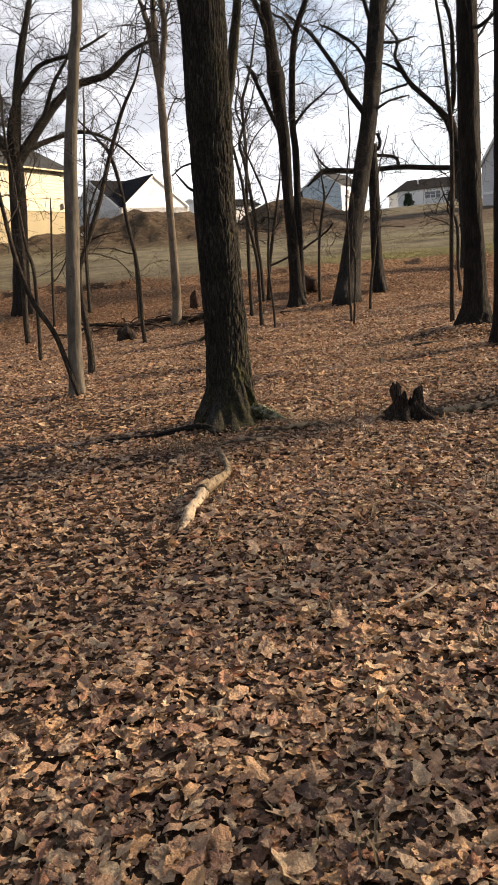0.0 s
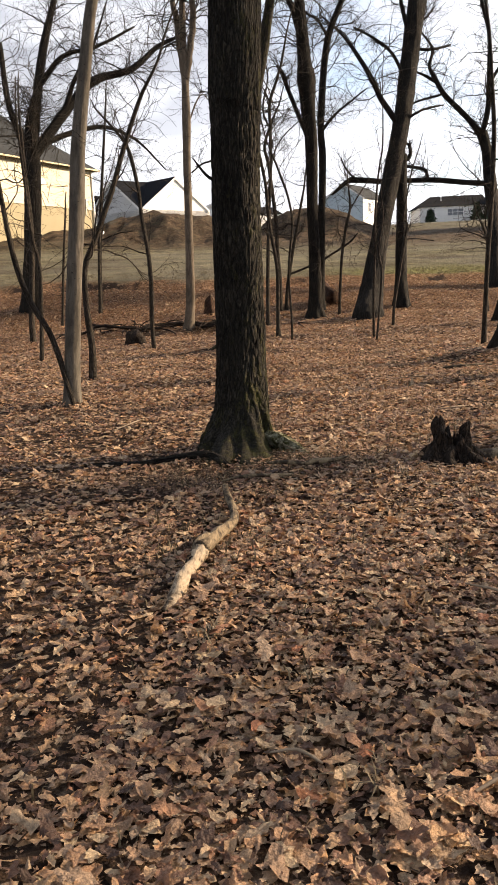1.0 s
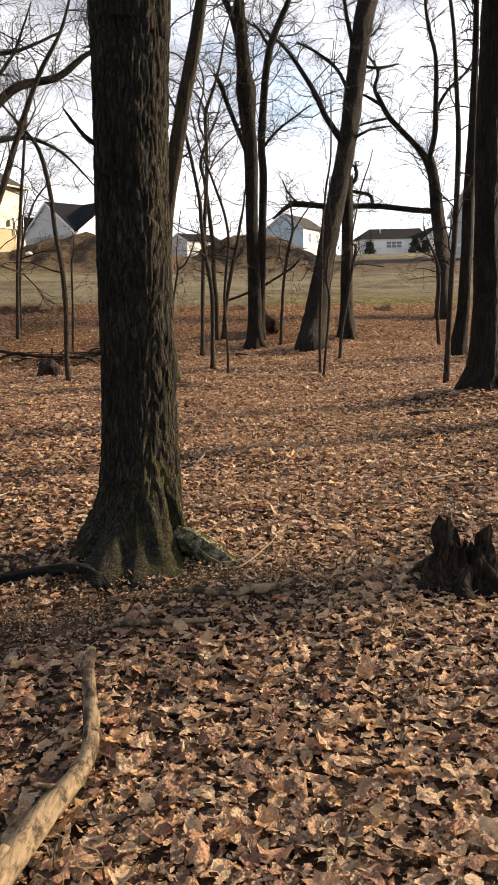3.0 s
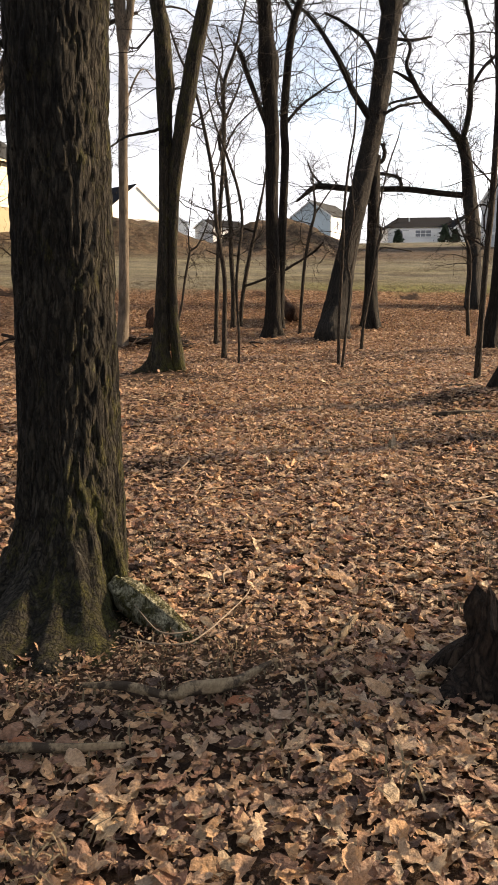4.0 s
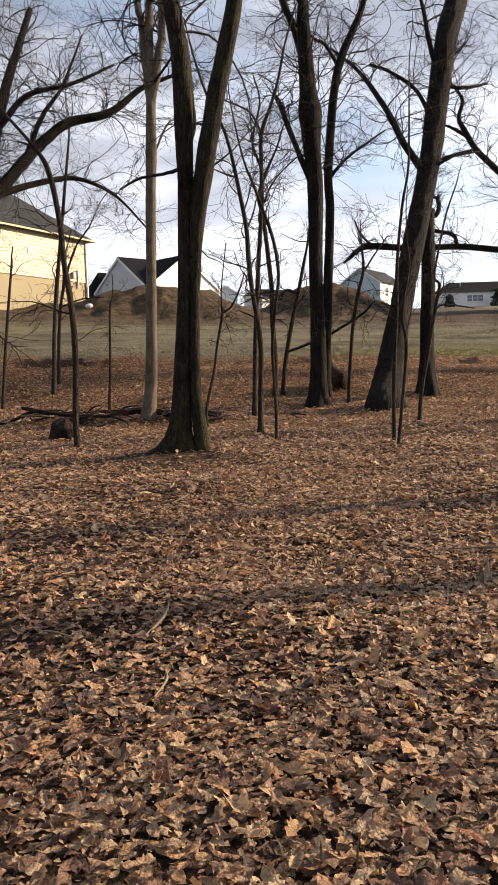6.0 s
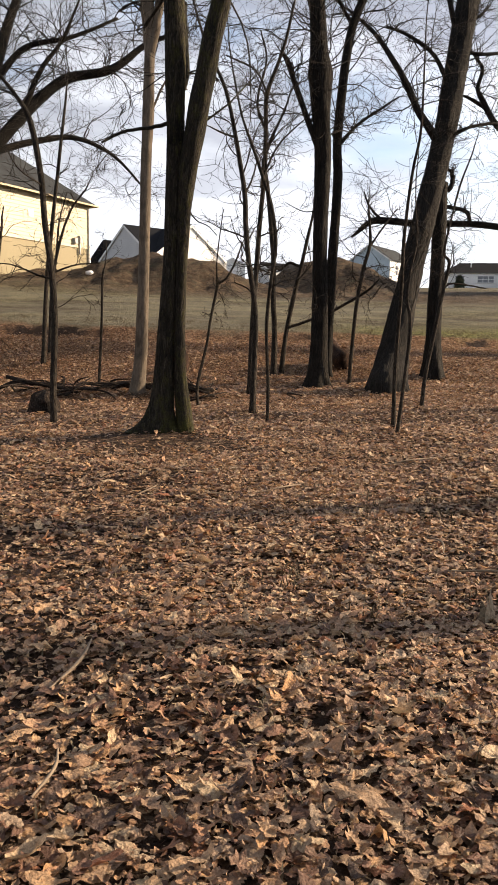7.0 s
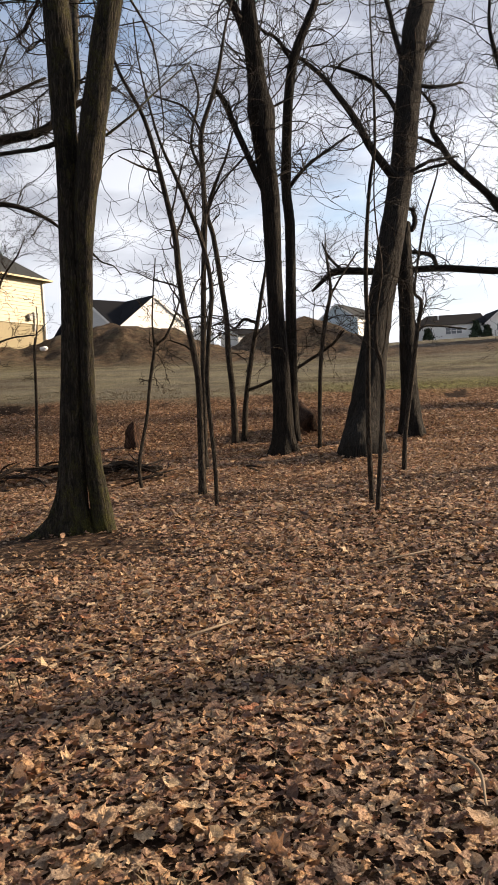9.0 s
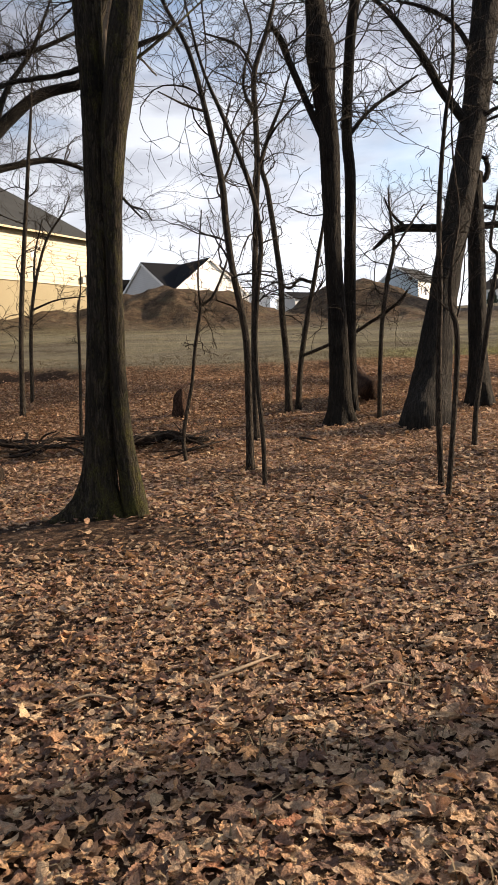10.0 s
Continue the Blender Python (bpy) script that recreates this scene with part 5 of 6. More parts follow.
v, t = tube(catmull([(-0.062, -1.3, 0.03, 0.048), (-0.08, -1.4, 0.032, 0.05), (-0.085, -1.46, 0.034, 0.046), (-0.09, -1.5, 0.034, 0.03)], 5), 18, lambda a, p: 1 + 0.16 * np.sin(4 * a[None] + p[:, 1][:, None] * 30) + 0.1 * np.sin(9 * a[None]))
link("bark_collar", np_mesh("bark_collar", v, t), LOGBARK, log, "ragged bark edge")
for at, toward, size in ((0.45, 1.2, 0.022), (0.8, -0.9, 0.018)):
    p = bare[int(at * (len(bare) - 1))]
    d = np.array((math.cos(toward), 0.25, 0.45))
    v, t = tube(catmull([(*(p[:3] + d * p[3] * q), size * w) for q, w in ((0.3, 1.2), (0.9, 0.95), (1.3, 0.4))], 4), 9)
    link("knot", np_mesh("knot", v, t), BAREWOOD, log)
p = bare[12]
v, t = tube(catmull([(p[0] - 0.012, p[1] - 0.01, p[2] + 0.008, 0.014), (p[0] - 0.022, p[1] - 0.02, p[2] + 0.024, 0.013), (p[0] - 0.024, p[1] - 0.022, p[2] + 0.03, 0.006)], 3), 9, lambda a, q: 1 + 0.2 * np.sin(3 * a[None]) + 0 * q[:, :1])
link("rotten_knot", np_mesh("rotten_knot", v, t), ROT, log, "dark rotten knot hole")
lying("fallen_stick", "long dark stick lying at the foot of the oak", "stick", [(-1.5, 7.72, 0.018, 0.0), (-1.0, 7.72, 0.025, 0.02), (-0.65, 7.74, 0.028, 0.03), (-0.41, 7.66, 0.03, 0.03), (-0.26, 7.46, 0.02, 0.0)], BARK["dark"])
lying("fallen_stick", "knobbly broken stick half under leaves", "stick", [(0.05, 7.3, 0.008, 0.045), (0.21, 7.26, 0.016, 0.04), (0.34, 7.21, 0.014, 0.035), (0.42, 7.23, 0.024, 0.04), (0.55, 7.27, 0.019, 0.04), (0.62, 7.36, 0.013, 0.035), (0.72, 7.49, 0.008, 0.03)], LOGBARK)
lying("fallen_stick", "thin dark stick pressed into bare soil", "stick", [(-0.3, 6.98, 0.008, 0.02), (-0.13, 6.96, 0.013, 0.04), (0.05, 6.94, 0.014, 0.035), (0.23, 6.96, 0.01, 0.03)], LOGBARK)
lying("fallen_twig", "thin curved pale twig", "twig", [(0.13, 7.67, 0.002, 0.05), (0.27, 7.58, 0.0032, 0.05), (0.39, 7.57, 0.0036, 0.05), (0.46, 7.67, 0.0038, 0.05), (0.52, 7.78, 0.0034, 0.06), (0.62, 8.01, 0.0028, 0.07), (0.66, 8.13, 0.002, 0.09)], TWIG, 6)
lying("fallen_twig", "thin straight pale twig", "twig", [(0.17, 7.85, 0.002, 0.1), (0.28, 7.67, 0.003, 0.06), (0.39, 7.68, 0.003, 0.05), (0.44, 7.71, 0.002, 0.06)], TWIG, 6)
lying("fallen_stick", "weathered stick beside a stump", "stick", [(0.9, 7.6, 0.01, 0.0), (1.0, 7.76, 0.015, 0.01), (1.09, 7.95, 0.011, 0.02)], LOGBARK)
lying("fallen_log", "mouldering brown log half sunk in leaves", "log", [(1.7, 7.42, 0.04, 0.02), (2.0, 7.5, 0.046, 0.01), (2.3, 7.56, 0.045, 0.0), (2.8, 7.7, 0.04, -0.02)], LOGBARK)
lying("fallen_log", "dark crooked fallen limb at the wood edge", "log", [(-5.3, 26.5, 0.04, 0.3), (-4.4, 25.9, 0.06, 0.12), (-3.4, 25.7, 0.065, 0.0), (-2.1, 25.1, 0.07, 0.1)], ROT)
lying("fallen_log", "dark rotting log beside a grey tree", "log", [(-1.75, 24.75, 0.05, 0.1), (-1.3, 24.62, 0.085, 0.03), (-0.95, 24.72, 0.07, 0.06), (-0.55, 24.6, 0.075, 0.0), (-0.25, 24.7, 0.03, 0.02)], ROT, 18, 0.5, 0.2)
lying("fallen_log", "dark rotting branch lying on the ground", "log", [(-5.2, 25.3, 0.03, 0.02), (-4.5, 24.9, 0.05, 0.16), (-3.7, 24.85, 0.04, 0.02), (-2.7, 24.4, 0.03, 0.14)], ROT)
brush = np.random.default_rng(77)
for k in range(56):
    x, y = (brush.normal(-3.4, 1.1), brush.normal(25.0, 0.5)) if k % 3 else (brush.normal(-0.7, 0.6), brush.normal(24.8, 0.35))
    a, l, r = brush.normal(0, 1.0) + math.pi * (k % 2), brush.uniform(0.4, 1.2), brush.uniform(0.008, 0.03)
    lying("fallen_stick", "dark brittle stick in a heap of brush", "stick",
          [(x, y, 0.6 * r, 0.02), (x + 0.5 * l * math.cos(a), y + 0.5 * l * math.sin(a), r, brush.uniform(0.03, 0.2)), (x + l * math.cos(a + 0.4), y + l * math.sin(a + 0.4), 0.4 * r, brush.uniform(0.02, 0.3))], ROT, 6)
lying("fallen_stick", "stick lying in the leaves", "stick", [(3.5, 15.4, 0.03, 0.01), (3.9, 15.6, 0.035, 0.02), (4.3, 15.85, 0.03, 0.01)], BARK["dark"])
lying("fallen_stick", "brown stick half buried in leaves", "stick", [(2.95, 13.6, 0.03, 0.0), (3.3, 13.5, 0.035, 0.01), (3.7, 13.45, 0.025, 0.0)], LOGBARK)
for x, y, a, l in [(1.9, 9.6, 0.3, 0.5), (0.2, 10.8, 1.2, 0.4), (2.6, 12.2, 2.6, 0.6), (0.9, 14.6, 0.5, 0.5), (-0.9, 12.0, 2.0, 0.4), (2.2, 16.4, 0.2, 0.7), (-1.5, 9.2, 0.9, 0.5), (1.1, 4.4, 1.9, 0.35), (0.55, 3.2, 0.5, 0.3)]:
    lying("fallen_twig", "thin dry twig among leaves", "twig",
          [(x, y, 0.005, 0.03), (x + 0.5 * l * math.cos(a), y + 0.5 * l * math.sin(a), 0.008, 0.05), (x + l * math.cos(a + 0.2), y + l * math.sin(a + 0.2), 0.004, 0.04)], TWIG, 6)

litterer = np.random.default_rng(5)
for k in range(14):
    y = litterer.uniform(2.6, 17.5)
    x, a, l = litterer.uniform(-1.4, 2.6), litterer.uniform(0, 6.28), litterer.uniform(0.16, 0.42)
    lying("fallen_twig", "thin dry twig among leaves", "twig",
          [(x, y, 0.004, 0.035), (x + 0.5 * l * math.cos(a), y + 0.5 * l * math.sin(a), 0.006, 0.055), (x + l * math.cos(a + 0.25), y + l * math.sin(a + 0.25), 0.003, 0.045)], TWIG, 6)


def jagged_stump():
    """A rotten stump broken into two tall splinters and a low rim."""
    x, y = 1.51, 7.31
    top = thing("broken_stump", pose(x, y, float(ground_z(x, y))), "dark rotten stump broken into two jagged points", "stump")
    n, m = 64, 24
    a = np.arange(n) * 2 * np.pi / n
    def horn(at, width, height):
        off = np.abs((a - at + np.pi) % (2 * np.pi) - np.pi)
        return height * np.clip(1.25 - off / width, 0, 1)

    peak = 0.17 + horn(3.4, 0.95, 0.19) + horn(6.0, 0.85, 0.14) + horn(1.6, 0.7, 0.06)
    peak += 0.025 * np.sin(9 * a) + 0.022 * np.sin(17 * a + 1) + 0.015 * np.sin(23 * a)
    v = []
    for k in range(m):
        s = k / (m - 1)
        z = peak * s - 0.06 * (1 - s)
        r = (0.135 - 0.01 * s + 0.2 * np.exp(-s * 4)) * (1 + 0.16 * np.sin(5 * a + 0.5) * (1 - 0.6 * s) + 0.05 * np.sin(13 * a + 6 * s))
        r = r * np.array([1 + 0.3 * noise.noise((3 * math.cos(q), 3 * math.sin(q), 9 * h)) + 0.12 * noise.noise((9 * math.cos(q), 9 * math.sin(q), 14 * h)) for q, h in zip(a, z)])
        v.append(np.stack([r * np.cos(a), r * np.sin(a), z], -1))
    for k in range(m):
        s = 1 - k / (m - 1)
        r = 0.075 + 0.02 * np.sin(7 * a)
        v.append(np.stack([r * np.cos(a), r * np.sin(a), (peak - 0.015) * s - 0.02], -1))
    v = np.array(v).reshape(-1, 3)
    rows = 2 * m
    i = np.arange(rows - 1)[:, None] * n + np.arange(n)[None]
    j = np.arange(rows - 1)[:, None] * n + (np.arange(n)[None] + 1) % n
    t = np.concatenate([np.stack([i, j, j + n], -1).reshape(-1, 3), np.stack([i, j + n, i + n], -1).reshape(-1, 3)])
    link("stump", np_mesh("stump", v, t), ROT, top)
    for b, l in [(0.2, 0.34), (2.6, 0.3), (3.5, 0.42), (4.4, 0.34), (5.4, 0.36), (1.3, 0.26)]:
        path = catmull([(0.1 * math.cos(b), 0.1 * math.sin(b), 0.12, 0.06), (0.2 * math.cos(b), 0.2 * math.sin(b), 0.05, 0.05), (l * math.cos(b + 0.2), l * math.sin(b + 0.2), -0.02, 0.025)], 6)
        link("root", np_mesh("root", *tube(path, 10, lambda q, p: 1 + 0.15 * np.sin(3 * q + b)[None])), ROT, top)


jagged_stump()


def low_stump(x, y, r, h, label, wood):
    top = thing("stump", pose(x, y, float(ground_z(x, y))), label, "stump", "stumps")
    rows = catmull([(0, 0, -0.1, r * 1.25), (0, 0, h * 0.3, r), (0.01, 0, h * 0.6, r * 0.9), (0.03, 0, h * 0.8, r * 0.62), (0.05, 0, h, r * 0.16)], 6)
    v, t = tube(rows, 28, lambda a, p: 1 + 0.12 * np.sin(4 * a + x)[None] + np.clip(p[:, 2][:, None] / h - 0.35, 0, 1) * (0.5 * np.sin(3 * a + 1.0)[None] + 0.3 * np.sin(7 * a[None])) + 0.07 * np.sin(11 * a + p[:, 2][:, None] * 9))
    link("trunk", np_mesh("trunk", v, t), wood, top)


def splinter(x, y, r, h):
    """The split foot of a snapped sapling: a dark rind with bare splinters standing in it."""
    top = thing("snapped_stub", pose(x, y, float(ground_z(x, y))), "small snapped stub with pale bare splinters in leaves", "stump", "stumps")
    v, t = tube(catmull([(0, 0, -0.06, r * 1.8), (0, 0, h * 0.2, r * 1.1), (-0.01, 0.02, h * 0.35, r * 0.6), (-0.015, 0.03, h * 0.5, r * 0.1)], 5), 14, lambda a, p: 1 + 0.25 * np.sin(3 * a[None] + p[:, 2][:, None] * 12))
    link("rind", np_mesh("rind", v, t), LOGBARK, top)
    for dx, dy, k in ((0.5, -0.8, 0.9), (1.0, -0.3, 0.65), (0.0, -1.0, 0.6), (1.1, -0.7, 0.45)):
        v, t = tube(catmull([(dx * r, dy * r, -0.03, r * 0.5), (dx * r, dy * r, h * k * 0.5, r * 0.42), (dx * r * 0.8, dy * r * 0.7, h * k, r * 0.06)], 4), 7)
        link("splinter", np_mesh("splinter", v, t), BAREWOOD, top, "pale bare splinter")


splinter(2.07, 11.7, 0.026, 0.2)
low_stump(-1.5, 29.6, 0.17, 0.62, "short dark stump on the leafy bank", BROWNROT)
low_stump(-3.1, 22.0, 0.27, 0.4, "low pointed rotten stump", ROT)


def hollow_log():
    top = thing("hollow_log", pose(2.75, 30.1, float(ground_z(2.75, 30.1))), "dark hollow log end propped on the bank", "log")
    a, b = np.array((-0.25, 0.6, 0.62)), np.array((0.2, -0.35, 0.14))
    out = np.array([(*(a + (b - a) * s), 0.25 + 0.03 * math.sin(9 * s)) for s in np.linspace(0, 1, 12)] + [(*(b - (b - a) * s), 0.16) for s in np.linspace(0, 0.7, 8)])
    v, t = tube(out[:12], 22, lambda q, p: 1 + 0.08 * np.sin(4 * q)[None] + 0.06 * np.sin(9 * q)[None])
    t = t[:-22]
    v2, t2 = tube(out[12:], 22)
    rim_a, rim_b = 11 * 22 + np.arange(22), len(v) + np.arange(22)
    rim = np.concatenate([np.stack([rim_a, np.roll(rim_a, -1), np.roll(rim_b, -1)], -1), np.stack([rim_a, np.roll(rim_b, -1), rim_b], -1)])
    vv, tt = joined([(v, t), (v2, t2)])
    link("trunk", np_mesh("trunk", vv, np.vstack([tt, rim])), BROWNROT, top)


hollow_log()


def oak_roots():
    """Buttress roots of the oak, one of them pale with lichen."""
    for b, l, r, mat, label in [(-0.72, 0.86, 0.056, MOSSY, "pale lichened root spur")]:
        c, s = math.cos(b), math.sin(b)
        path = catmull([(0.36 * c, 0.36 * s, 0.12, r * 0.8), (0.46 * c, 0.46 * s, 0.085, r * 1.15), (0.58 * c, 0.58 * s, 0.05, r * 1.05), (0.7 * c, 0.7 * s, 0.015, r * 0.8), (l * c, l * s, -0.06, r * 0.4)], 9)
        v, t = tube(path, 26, lambda q, p: 1 + 0.12 * np.sin(6 * q + b)[None] + 0.1 * np.sin(13 * q[None] + p[:, 2][:, None] * 30))
        link("root", np_mesh("root", v, t), mat, OAK, label)


OAK = [o for o in scene.objects if o.name == "oak_tree"][0]
oak_roots()

# scrap on the soil heap
bm = bmesh.new()
bmesh.ops.create_icosphere(bm, subdivisions=2, radius=0.22)
for q in bm.verts:
    q.co *= 1 + 0.35 * noise.noise(q.co * 9)
    q.co.z *= 0.6
scrap = tagged(part("plastic_scrap", bm, PLASTIC), "crumpled white plastic scrap on the soil heap", "litter")
scrap.location = (-9.0, 51.0, float(ground_z(-9.0, 51.0)) + 0.12)


# ---- leaves ----
# half outlines from tip to stalk: maple, oak, beech
LOBED = [
    [(0.88, 0), (0.66, 0.17), (0.42, 0.24), (0.46, 0.54), (0.16, 0.38), (-0.08, 0.56), (-0.34, 0.5), (-0.46, 0.22), (-0.52, 0)],
    [(0.9, 0), (0.76, 0.2), (0.54, 0.18), (0.38, 0.38), (0.16, 0.22), (0.0, 0.4), (-0.2, 0.2), (-0.46, 0.3), (-0.88, 0)],
    [(0.9, 0), (0.68, 0.22), (0.44, 0.35), (0.2, 0.42), (-0.05, 0.44), (-0.3, 0.4), (-0.54, 0.3), (-0.74, 0.16), (-0.9, 0)],
]
CUT = [
    [(0.86, 0), (0.42, 0.24), (0.5, 0.66), (0.12, 0.4), (-0.2, 0.66), (-0.45, 0.25), (-0.52, 0)],
    [(0.85, 0), (0.68, 0.3), (0.42, 0.18), (0.2, 0.48), (-0.08, 0.2), (-0.42, 0.36), (-0.85, 0)],
    [(0.85, 0), (0.6, 0.28), (0.34, 0.4), (0, 0.44), (-0.36, 0.38), (-0.64, 0.22), (-0.85, 0)],
]
SIMPLE = [
    [(0.85, 0), (0.42, 0.66), (0.05, 0.36), (-0.35, 0.58), (-0.5, 0)],
    [(0.85, 0), (0.4, 0.44), (0.02, 0.2), (-0.42, 0.38), (-0.85, 0)],
    [(0.85, 0), (0.5, 0.36), (0, 0.46), (-0.52, 0.33), (-0.85, 0)],
]
SCRAPS = [
    [(0.9, 0), (0.1, 0.62), (-0.7, 0)],
    [(1, 0), (0.1, 0.4), (-1, 0)],
    [(0.8, 0), (-0.1, 0.5), (-0.8, 0)],
]
SHAPES = {9: LOBED, 5: CUT, 3: SIMPLE, 1: SCRAPS}


def leaves(count, box, size, rows, seed, keep, upright=0.03, lean=0.12):
    """Loose leaves over a stretch of ground, lobed, folded on the midrib and curled, as corners and triangles."""
    g = np.random.default_rng(seed)
    x, y = g.uniform(box[0], box[2], count), g.uniform(box[1], box[3], count)
    ok = keep(x, y, g)
    x, y = x[ok], y[ok]
    n = len(x)
    half = np.array(SHAPES[rows], float)
    rim = np.concatenate([half, half[:, -2:0:-1] * (1, -1)], 1)
    k = rim.shape[1]
    full = rows == 9
    flat = rim[g.integers(0, 3, n)] * (g.uniform(0.9, 1.12, (n, k, 1)) * g.uniform(0.78, 1.2, (n, 1, 2)) if full else g.uniform(0.84, 1.16, (n, k, 1))) * 0.55
    inner = k // 2 if full else 0
    p = np.zeros((n, k + inner + 1, 3))
    p[:, :k, :2] = flat
    if full:
        p[:, k:k + inner, :2] = (flat[:, ::2] + 0.5 * np.roll(flat, 1, 1)[:, ::2] + 0.5 * np.roll(flat, -1, 1)[:, ::2]) * 0.27
    p[:, -1, 0] = g.normal(0, 0.03, n)
    s = size * np.clip(np.exp(g.normal(0, 0.42, n)), 0.35, 2.0)
    fold, bend, roll, twist = g.normal(0.06, 0.2, n), g.normal(0, 0.55, n), g.normal(-0.05, 0.9, n) * g.choice((0.4, 0.8, 1.7), n), g.normal(0, 0.6, n)
    X, Y = p[:, :, 0], p[:, :, 1]
    wave, phase = g.uniform(0.02, 0.075, n), g.uniform(0, 6.28, n)
    p[:, :, 2] = (fold[:, None] * np.abs(Y) + np.clip(bend[:, None] * X ** 2 + roll[:, None] * Y ** 2, -0.34, 0.42) + twist[:, None] * X * Y
                  + wave[:, None] * np.sin(11 * X + phase[:, None]) * (0.3 + np.abs(Y) * 2) + g.normal(0, 0.045 if not full else 0.022, X.shape))
    p[:, :, 1] *= 1 - 0.35 * np.clip(np.abs(roll), 0, 2)[:, None] * np.abs(Y)
    p *= s[:, None, None]
    tilt = np.abs(g.normal(0, lean, n)) + (g.uniform(0, 1, n) < upright) * g.uniform(0.3, 0.9, n)
    t1, t2 = g.uniform(0, 6.283, n), g.uniform(0, 6.283, n)
    c, q = np.cos(t1)[:, None], np.sin(t1)[:, None]
    px, py, pz = p[:, :, 0] * c - p[:, :, 1] * q, p[:, :, 0] * q + p[:, :, 1] * c, p[:, :, 2]
    c, q = np.cos(tilt)[:, None], np.sin(tilt)[:, None]
    px, pz = px * c - pz * q, px * q + pz * c
    c, q = np.cos(t2)[:, None], np.sin(t2)[:, None]
    px, py = px * c - py * q, px * q + py * c
    lift = g.uniform(0.0, 0.034, n) + 0.3 * s * np.sin(tilt)
    v = np.stack([px + x[:, None], py + y[:, None], pz + (ground_z(x, y) + lift)[:, None]], -1)
    if full:
        f = []
        for b in range(inner):
            c, d, e = k + b, k + (b + 1) % inner, (2 * b + 2) % k
            f += [(2 * b, c, 2 * b + 1), (2 * b + 1, d, e), (2 * b + 1, c, d), (k + inner, d, c)]
        f = np.array(f)
    else:
        f = np.array([(k, (a + 1) % k, a) for a in range(k)]) if rows > 1 else np.array([(0, 2, 1), (0, 3, 2)])
    t = (np.arange(n)[:, None, None] * (k + inner + 1) + f[None]).reshape(-1, 3)
    return v.reshape(-1, 3), t


def bare_patch(x, y, g):
    """Thin the leaves at the oak's foot and in a few worn spots."""
    d = np.hypot((x - 0.2) / 1.0, (y - 7.52) / 0.5)
    e = np.hypot((x + 0.7) / 1.5, (y - 17.95) / 0.6)
    f = np.hypot((x + 0.55) / 0.75, (y - 7.15) / 0.4)
    return g.uniform(0, 1, len(x)) > np.maximum(0.93 * np.exp(-np.maximum(d, 0) ** 3), np.maximum(0.9 * np.exp(-f ** 3), 0.94 * np.exp(-e ** 3)))


def by_the_way(x, y, reach):
    return (np.abs(x - np.minimum(0.1 * y, 1.2)) < reach) & (y < 18.0)


top = leaves(84000, (-2.0, 1.2, 3.2, 17.0), 0.058, 9, 11, lambda x, y, g: by_the_way(x, y, 0.95) & bare_patch(x, y, g) & (g.uniform(0, 1, len(x)) < np.where(y < 15, 0.9, 0.6)), 0.03, 0.15)
under = leaves(60000, (-2.6, 1.2, 3.8, 18.0), 0.06, 5, 10, lambda x, y, g: by_the_way(x, y, 2.3) & bare_patch(x, y, g) & (~by_the_way(x, y, 0.95) | (g.uniform(0, 1, len(x)) < np.where(y < 14.5, 0.4, 0.9))), 0.03, 0.15)
beside = leaves(48000, (-5.0, 1.2, 6.5, 11.5), 0.058, 3, 15, lambda x, y, g: ~by_the_way(x, y, 2.3) & bare_patch(x, y, g) & (np.abs(x - 0.5) < 1.6 + 0.42 * y), 0.03, 0.15)
middle = leaves(125000, (-6.5, 11.5, 7.5, 20.5), 0.056, 1, 12, lambda x, y, g: ~by_the_way(x, y, 2.3) & bare_patch(x, y, g), 0.03, 0.2)
side = leaves(110000, (-12.0, 14.0, 14.0, 26.0), 0.06, 1, 14, lambda x, y, g: ~((x > -6.5) & (x < 7.5) & (y < 20.5)) & (np.abs(x - 1) < 4 + 0.36 * y), 0.03, 0.2)
bank = leaves(140000, (-12.0, 26.0, 13.0, 34.8), 0.058, 1, 13, lambda x, y, g: y < 33.25 + 0.2 * np.sin(0.8 * x) + g.normal(0, 0.12, len(x)), 0.08, 0.22)
crumbs = leaves(18000, (-1.6, 6.7, 1.6, 8.3), 0.015, 1, 16, lambda x, y, g: ~bare_patch(x, y, g), 0.3, 0.4)
bits = leaves(75000, (-2.0, 1.2, 3.4, 17.0), 0.021, 1, 17, lambda x, y, g: by_the_way(x, y, 1.3) & (bare_patch(x, y, g) | (g.uniform(0, 1, len(x)) < 0.5)), 0.1, 0.3)
around = leaves(150000, (-15.0, -7.0, 17.0, 15.0), 0.064, 1, 18, lambda x, y, g: bare_patch(x, y, g) & ~((y > 1.2) & (np.abs(x - 0.5) < 1.5 + 0.42 * y)) & (g.uniform(0, 1, len(x)) < np.exp(-(np.maximum(np.hypot(x - 0.7, y - 6.0) - 7.0, 0) / 5.0) ** 2)), 0.03, 0.2)
litter = link("leaf_litter", np_mesh("leaf_litter", *joined([top, under, beside, middle, side, bank, crumbs, bits, around])), LEAF)
tagged(litter, "thick carpet of dead brown oak and maple leaves", "leaves", kind="stuff")


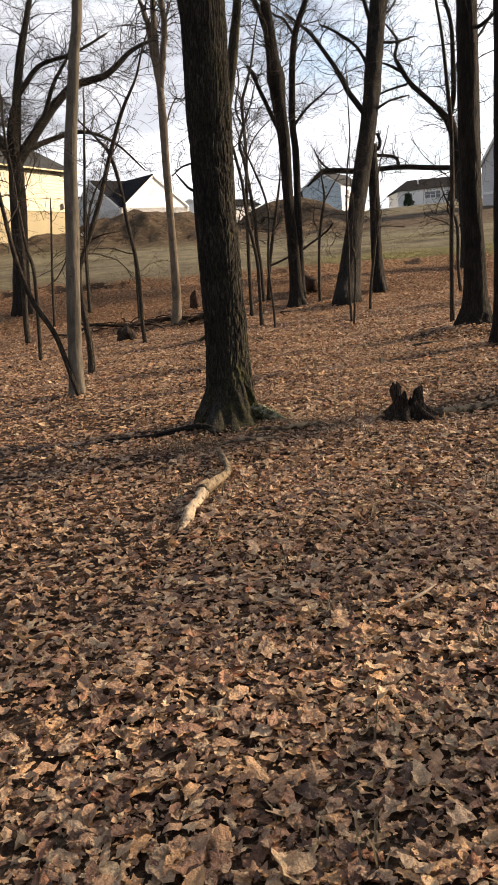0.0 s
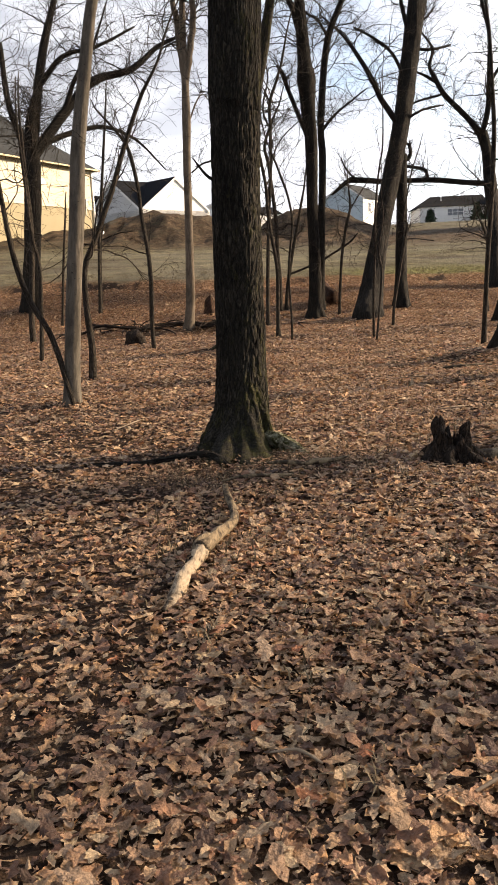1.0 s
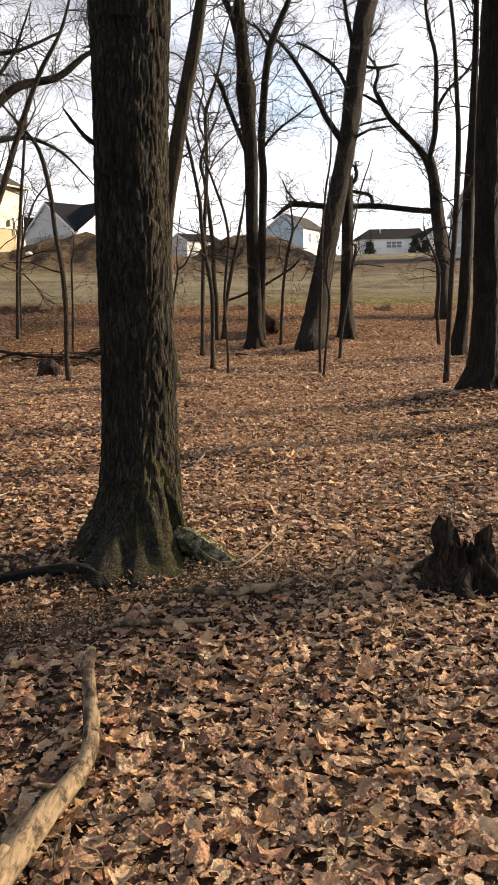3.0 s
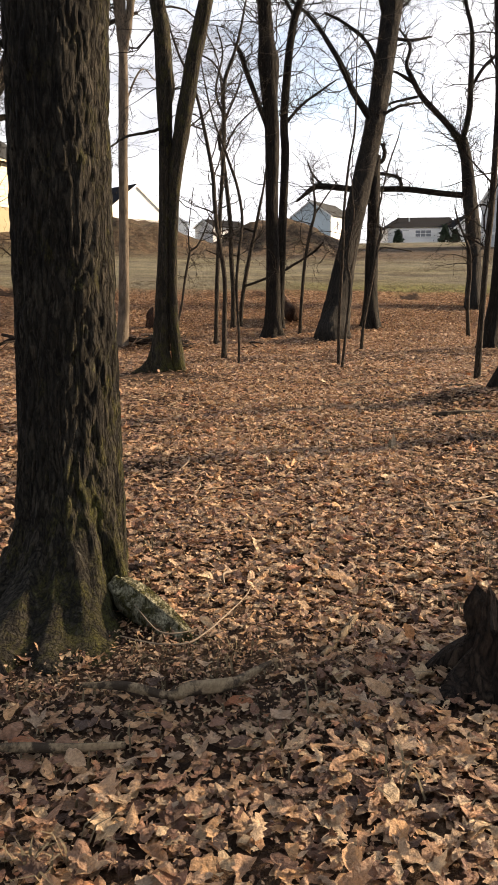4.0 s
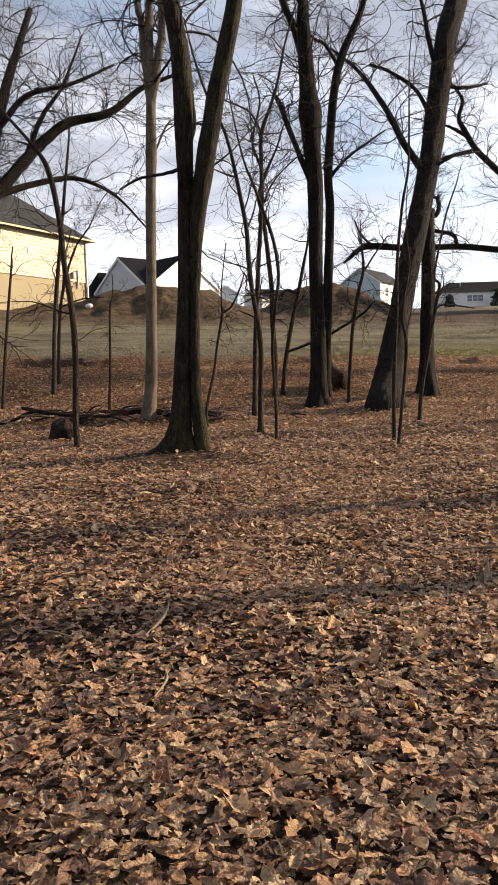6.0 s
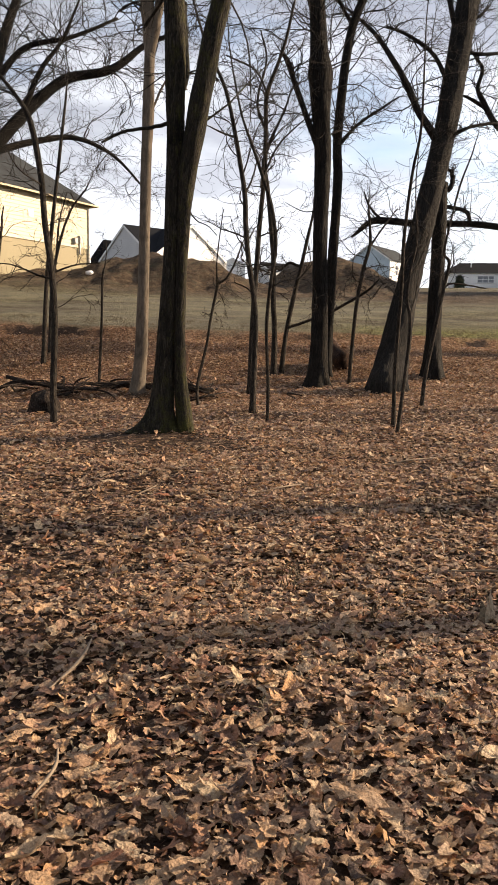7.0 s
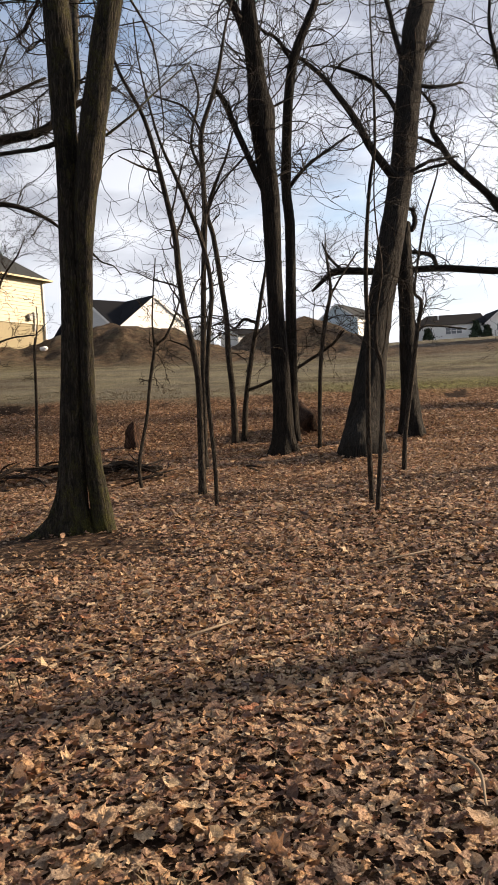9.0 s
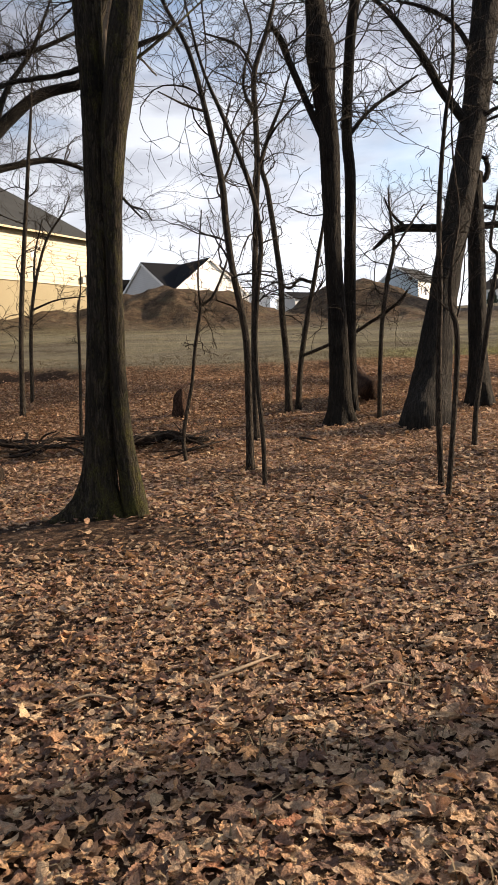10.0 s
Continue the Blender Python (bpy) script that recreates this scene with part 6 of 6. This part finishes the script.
# dry grass in thin tufts among the leaves and along the top of the bank
def tufts(count, box, height, seed, keep, blades=9):
    g = np.random.default_rng(seed)
    x, y = g.uniform(box[0], box[2], count), g.uniform(box[1], box[3], count)
    ok = keep(x, y, g)
    x, y = np.repeat(x[ok], blades), np.repeat(y[ok], blades)
    n = len(x)
    x, y = x + g.normal(0, 0.05, n), y + g.normal(0, 0.05, n)
    h, a, lean = height * g.uniform(0.5, 1.3, n), g.uniform(0, 6.28, n), g.uniform(0.2, 1.2, n)
    z = ground_z(x, y)
    w = 0.004 + 0.002 * (height > 0.15)
    dx, dy = np.cos(a), np.sin(a)
    b = np.stack([x, y, z], -1)
    side_v = np.stack([-dy, dx, 0 * dx], -1) * w
    mid = b + np.stack([dx * lean * h * 0.3, dy * lean * h * 0.3, h * 0.6], -1)
    tip = b + np.stack([dx * lean * h, dy * lean * h, h * (1 - 0.35 * lean)], -1)
    v = np.stack([b - side_v, b + side_v, mid + side_v * 0.8, mid - side_v * 0.8, tip], 1).reshape(-1, 3)
    t = (np.arange(n)[:, None, None] * 5 + np.array([(0, 1, 2), (0, 2, 3), (3, 2, 4)])[None]).reshape(-1, 3)
    return v, t


grass = joined([tufts(130, (-2.0, 1.5, 3.0, 15.0), 0.1, 21, lambda x, y, g: by_the_way(x, y, 1.3), 11), tufts(1500, (-1.6, 1.5, 3.0, 15.0), 0.06, 24, lambda x, y, g: by_the_way(x, y, 1.2), 2), tufts(2600, (-16, 33.9, 18, 36.5), 0.06, 22, lambda x, y, g: x < 99, 6),
                tufts(60, (-0.9, 6.9, 1.0, 7.8), 0.05, 23, lambda x, y, g: x < 9)])
tagged(link("dry_grass", np_mesh("dry_grass", *grass, False), DRYGRASS), "thin tufts of dry yellow grass", "grass", kind="stuff")


# single leaves on top of the carpet along the way
def top_leaves():
    g = np.random.default_rng(31)
    shared = []
    for k in range(6):
        v, t = leaves(1, (0, 0, 1e-6, 1e-6), 0.084, 9, 40 + k, lambda x, y, q: x < 9, 0.3)
        v = v - v.mean(0) + (0, 0, 0.01)
        me = np_mesh("leaf", v, t)
        me.materials.append(LEAF)
        shared.append(me)
    for k in range(300):
        x, y = g.uniform(-1.2, 2.6), g.uniform(2.2, 15.5)
        while not bare_patch(np.array([x]), np.array([y]), g)[0]:
            x, y = g.uniform(-1.2, 2.6), g.uniform(2.2, 15.5)
        ob = new("leaf", shared[int(g.integers(0, 6))])
        s = g.uniform(0.7, 1.25)
        ob.matrix_world = pose(x, y, float(ground_z(x, y)) + 0.05, g.normal(0, 9), g.normal(0, 9), g.uniform(0, 360)) @ Matrix.Diagonal((s, s, s, 1))
        ob.parent = litter


top_leaves()
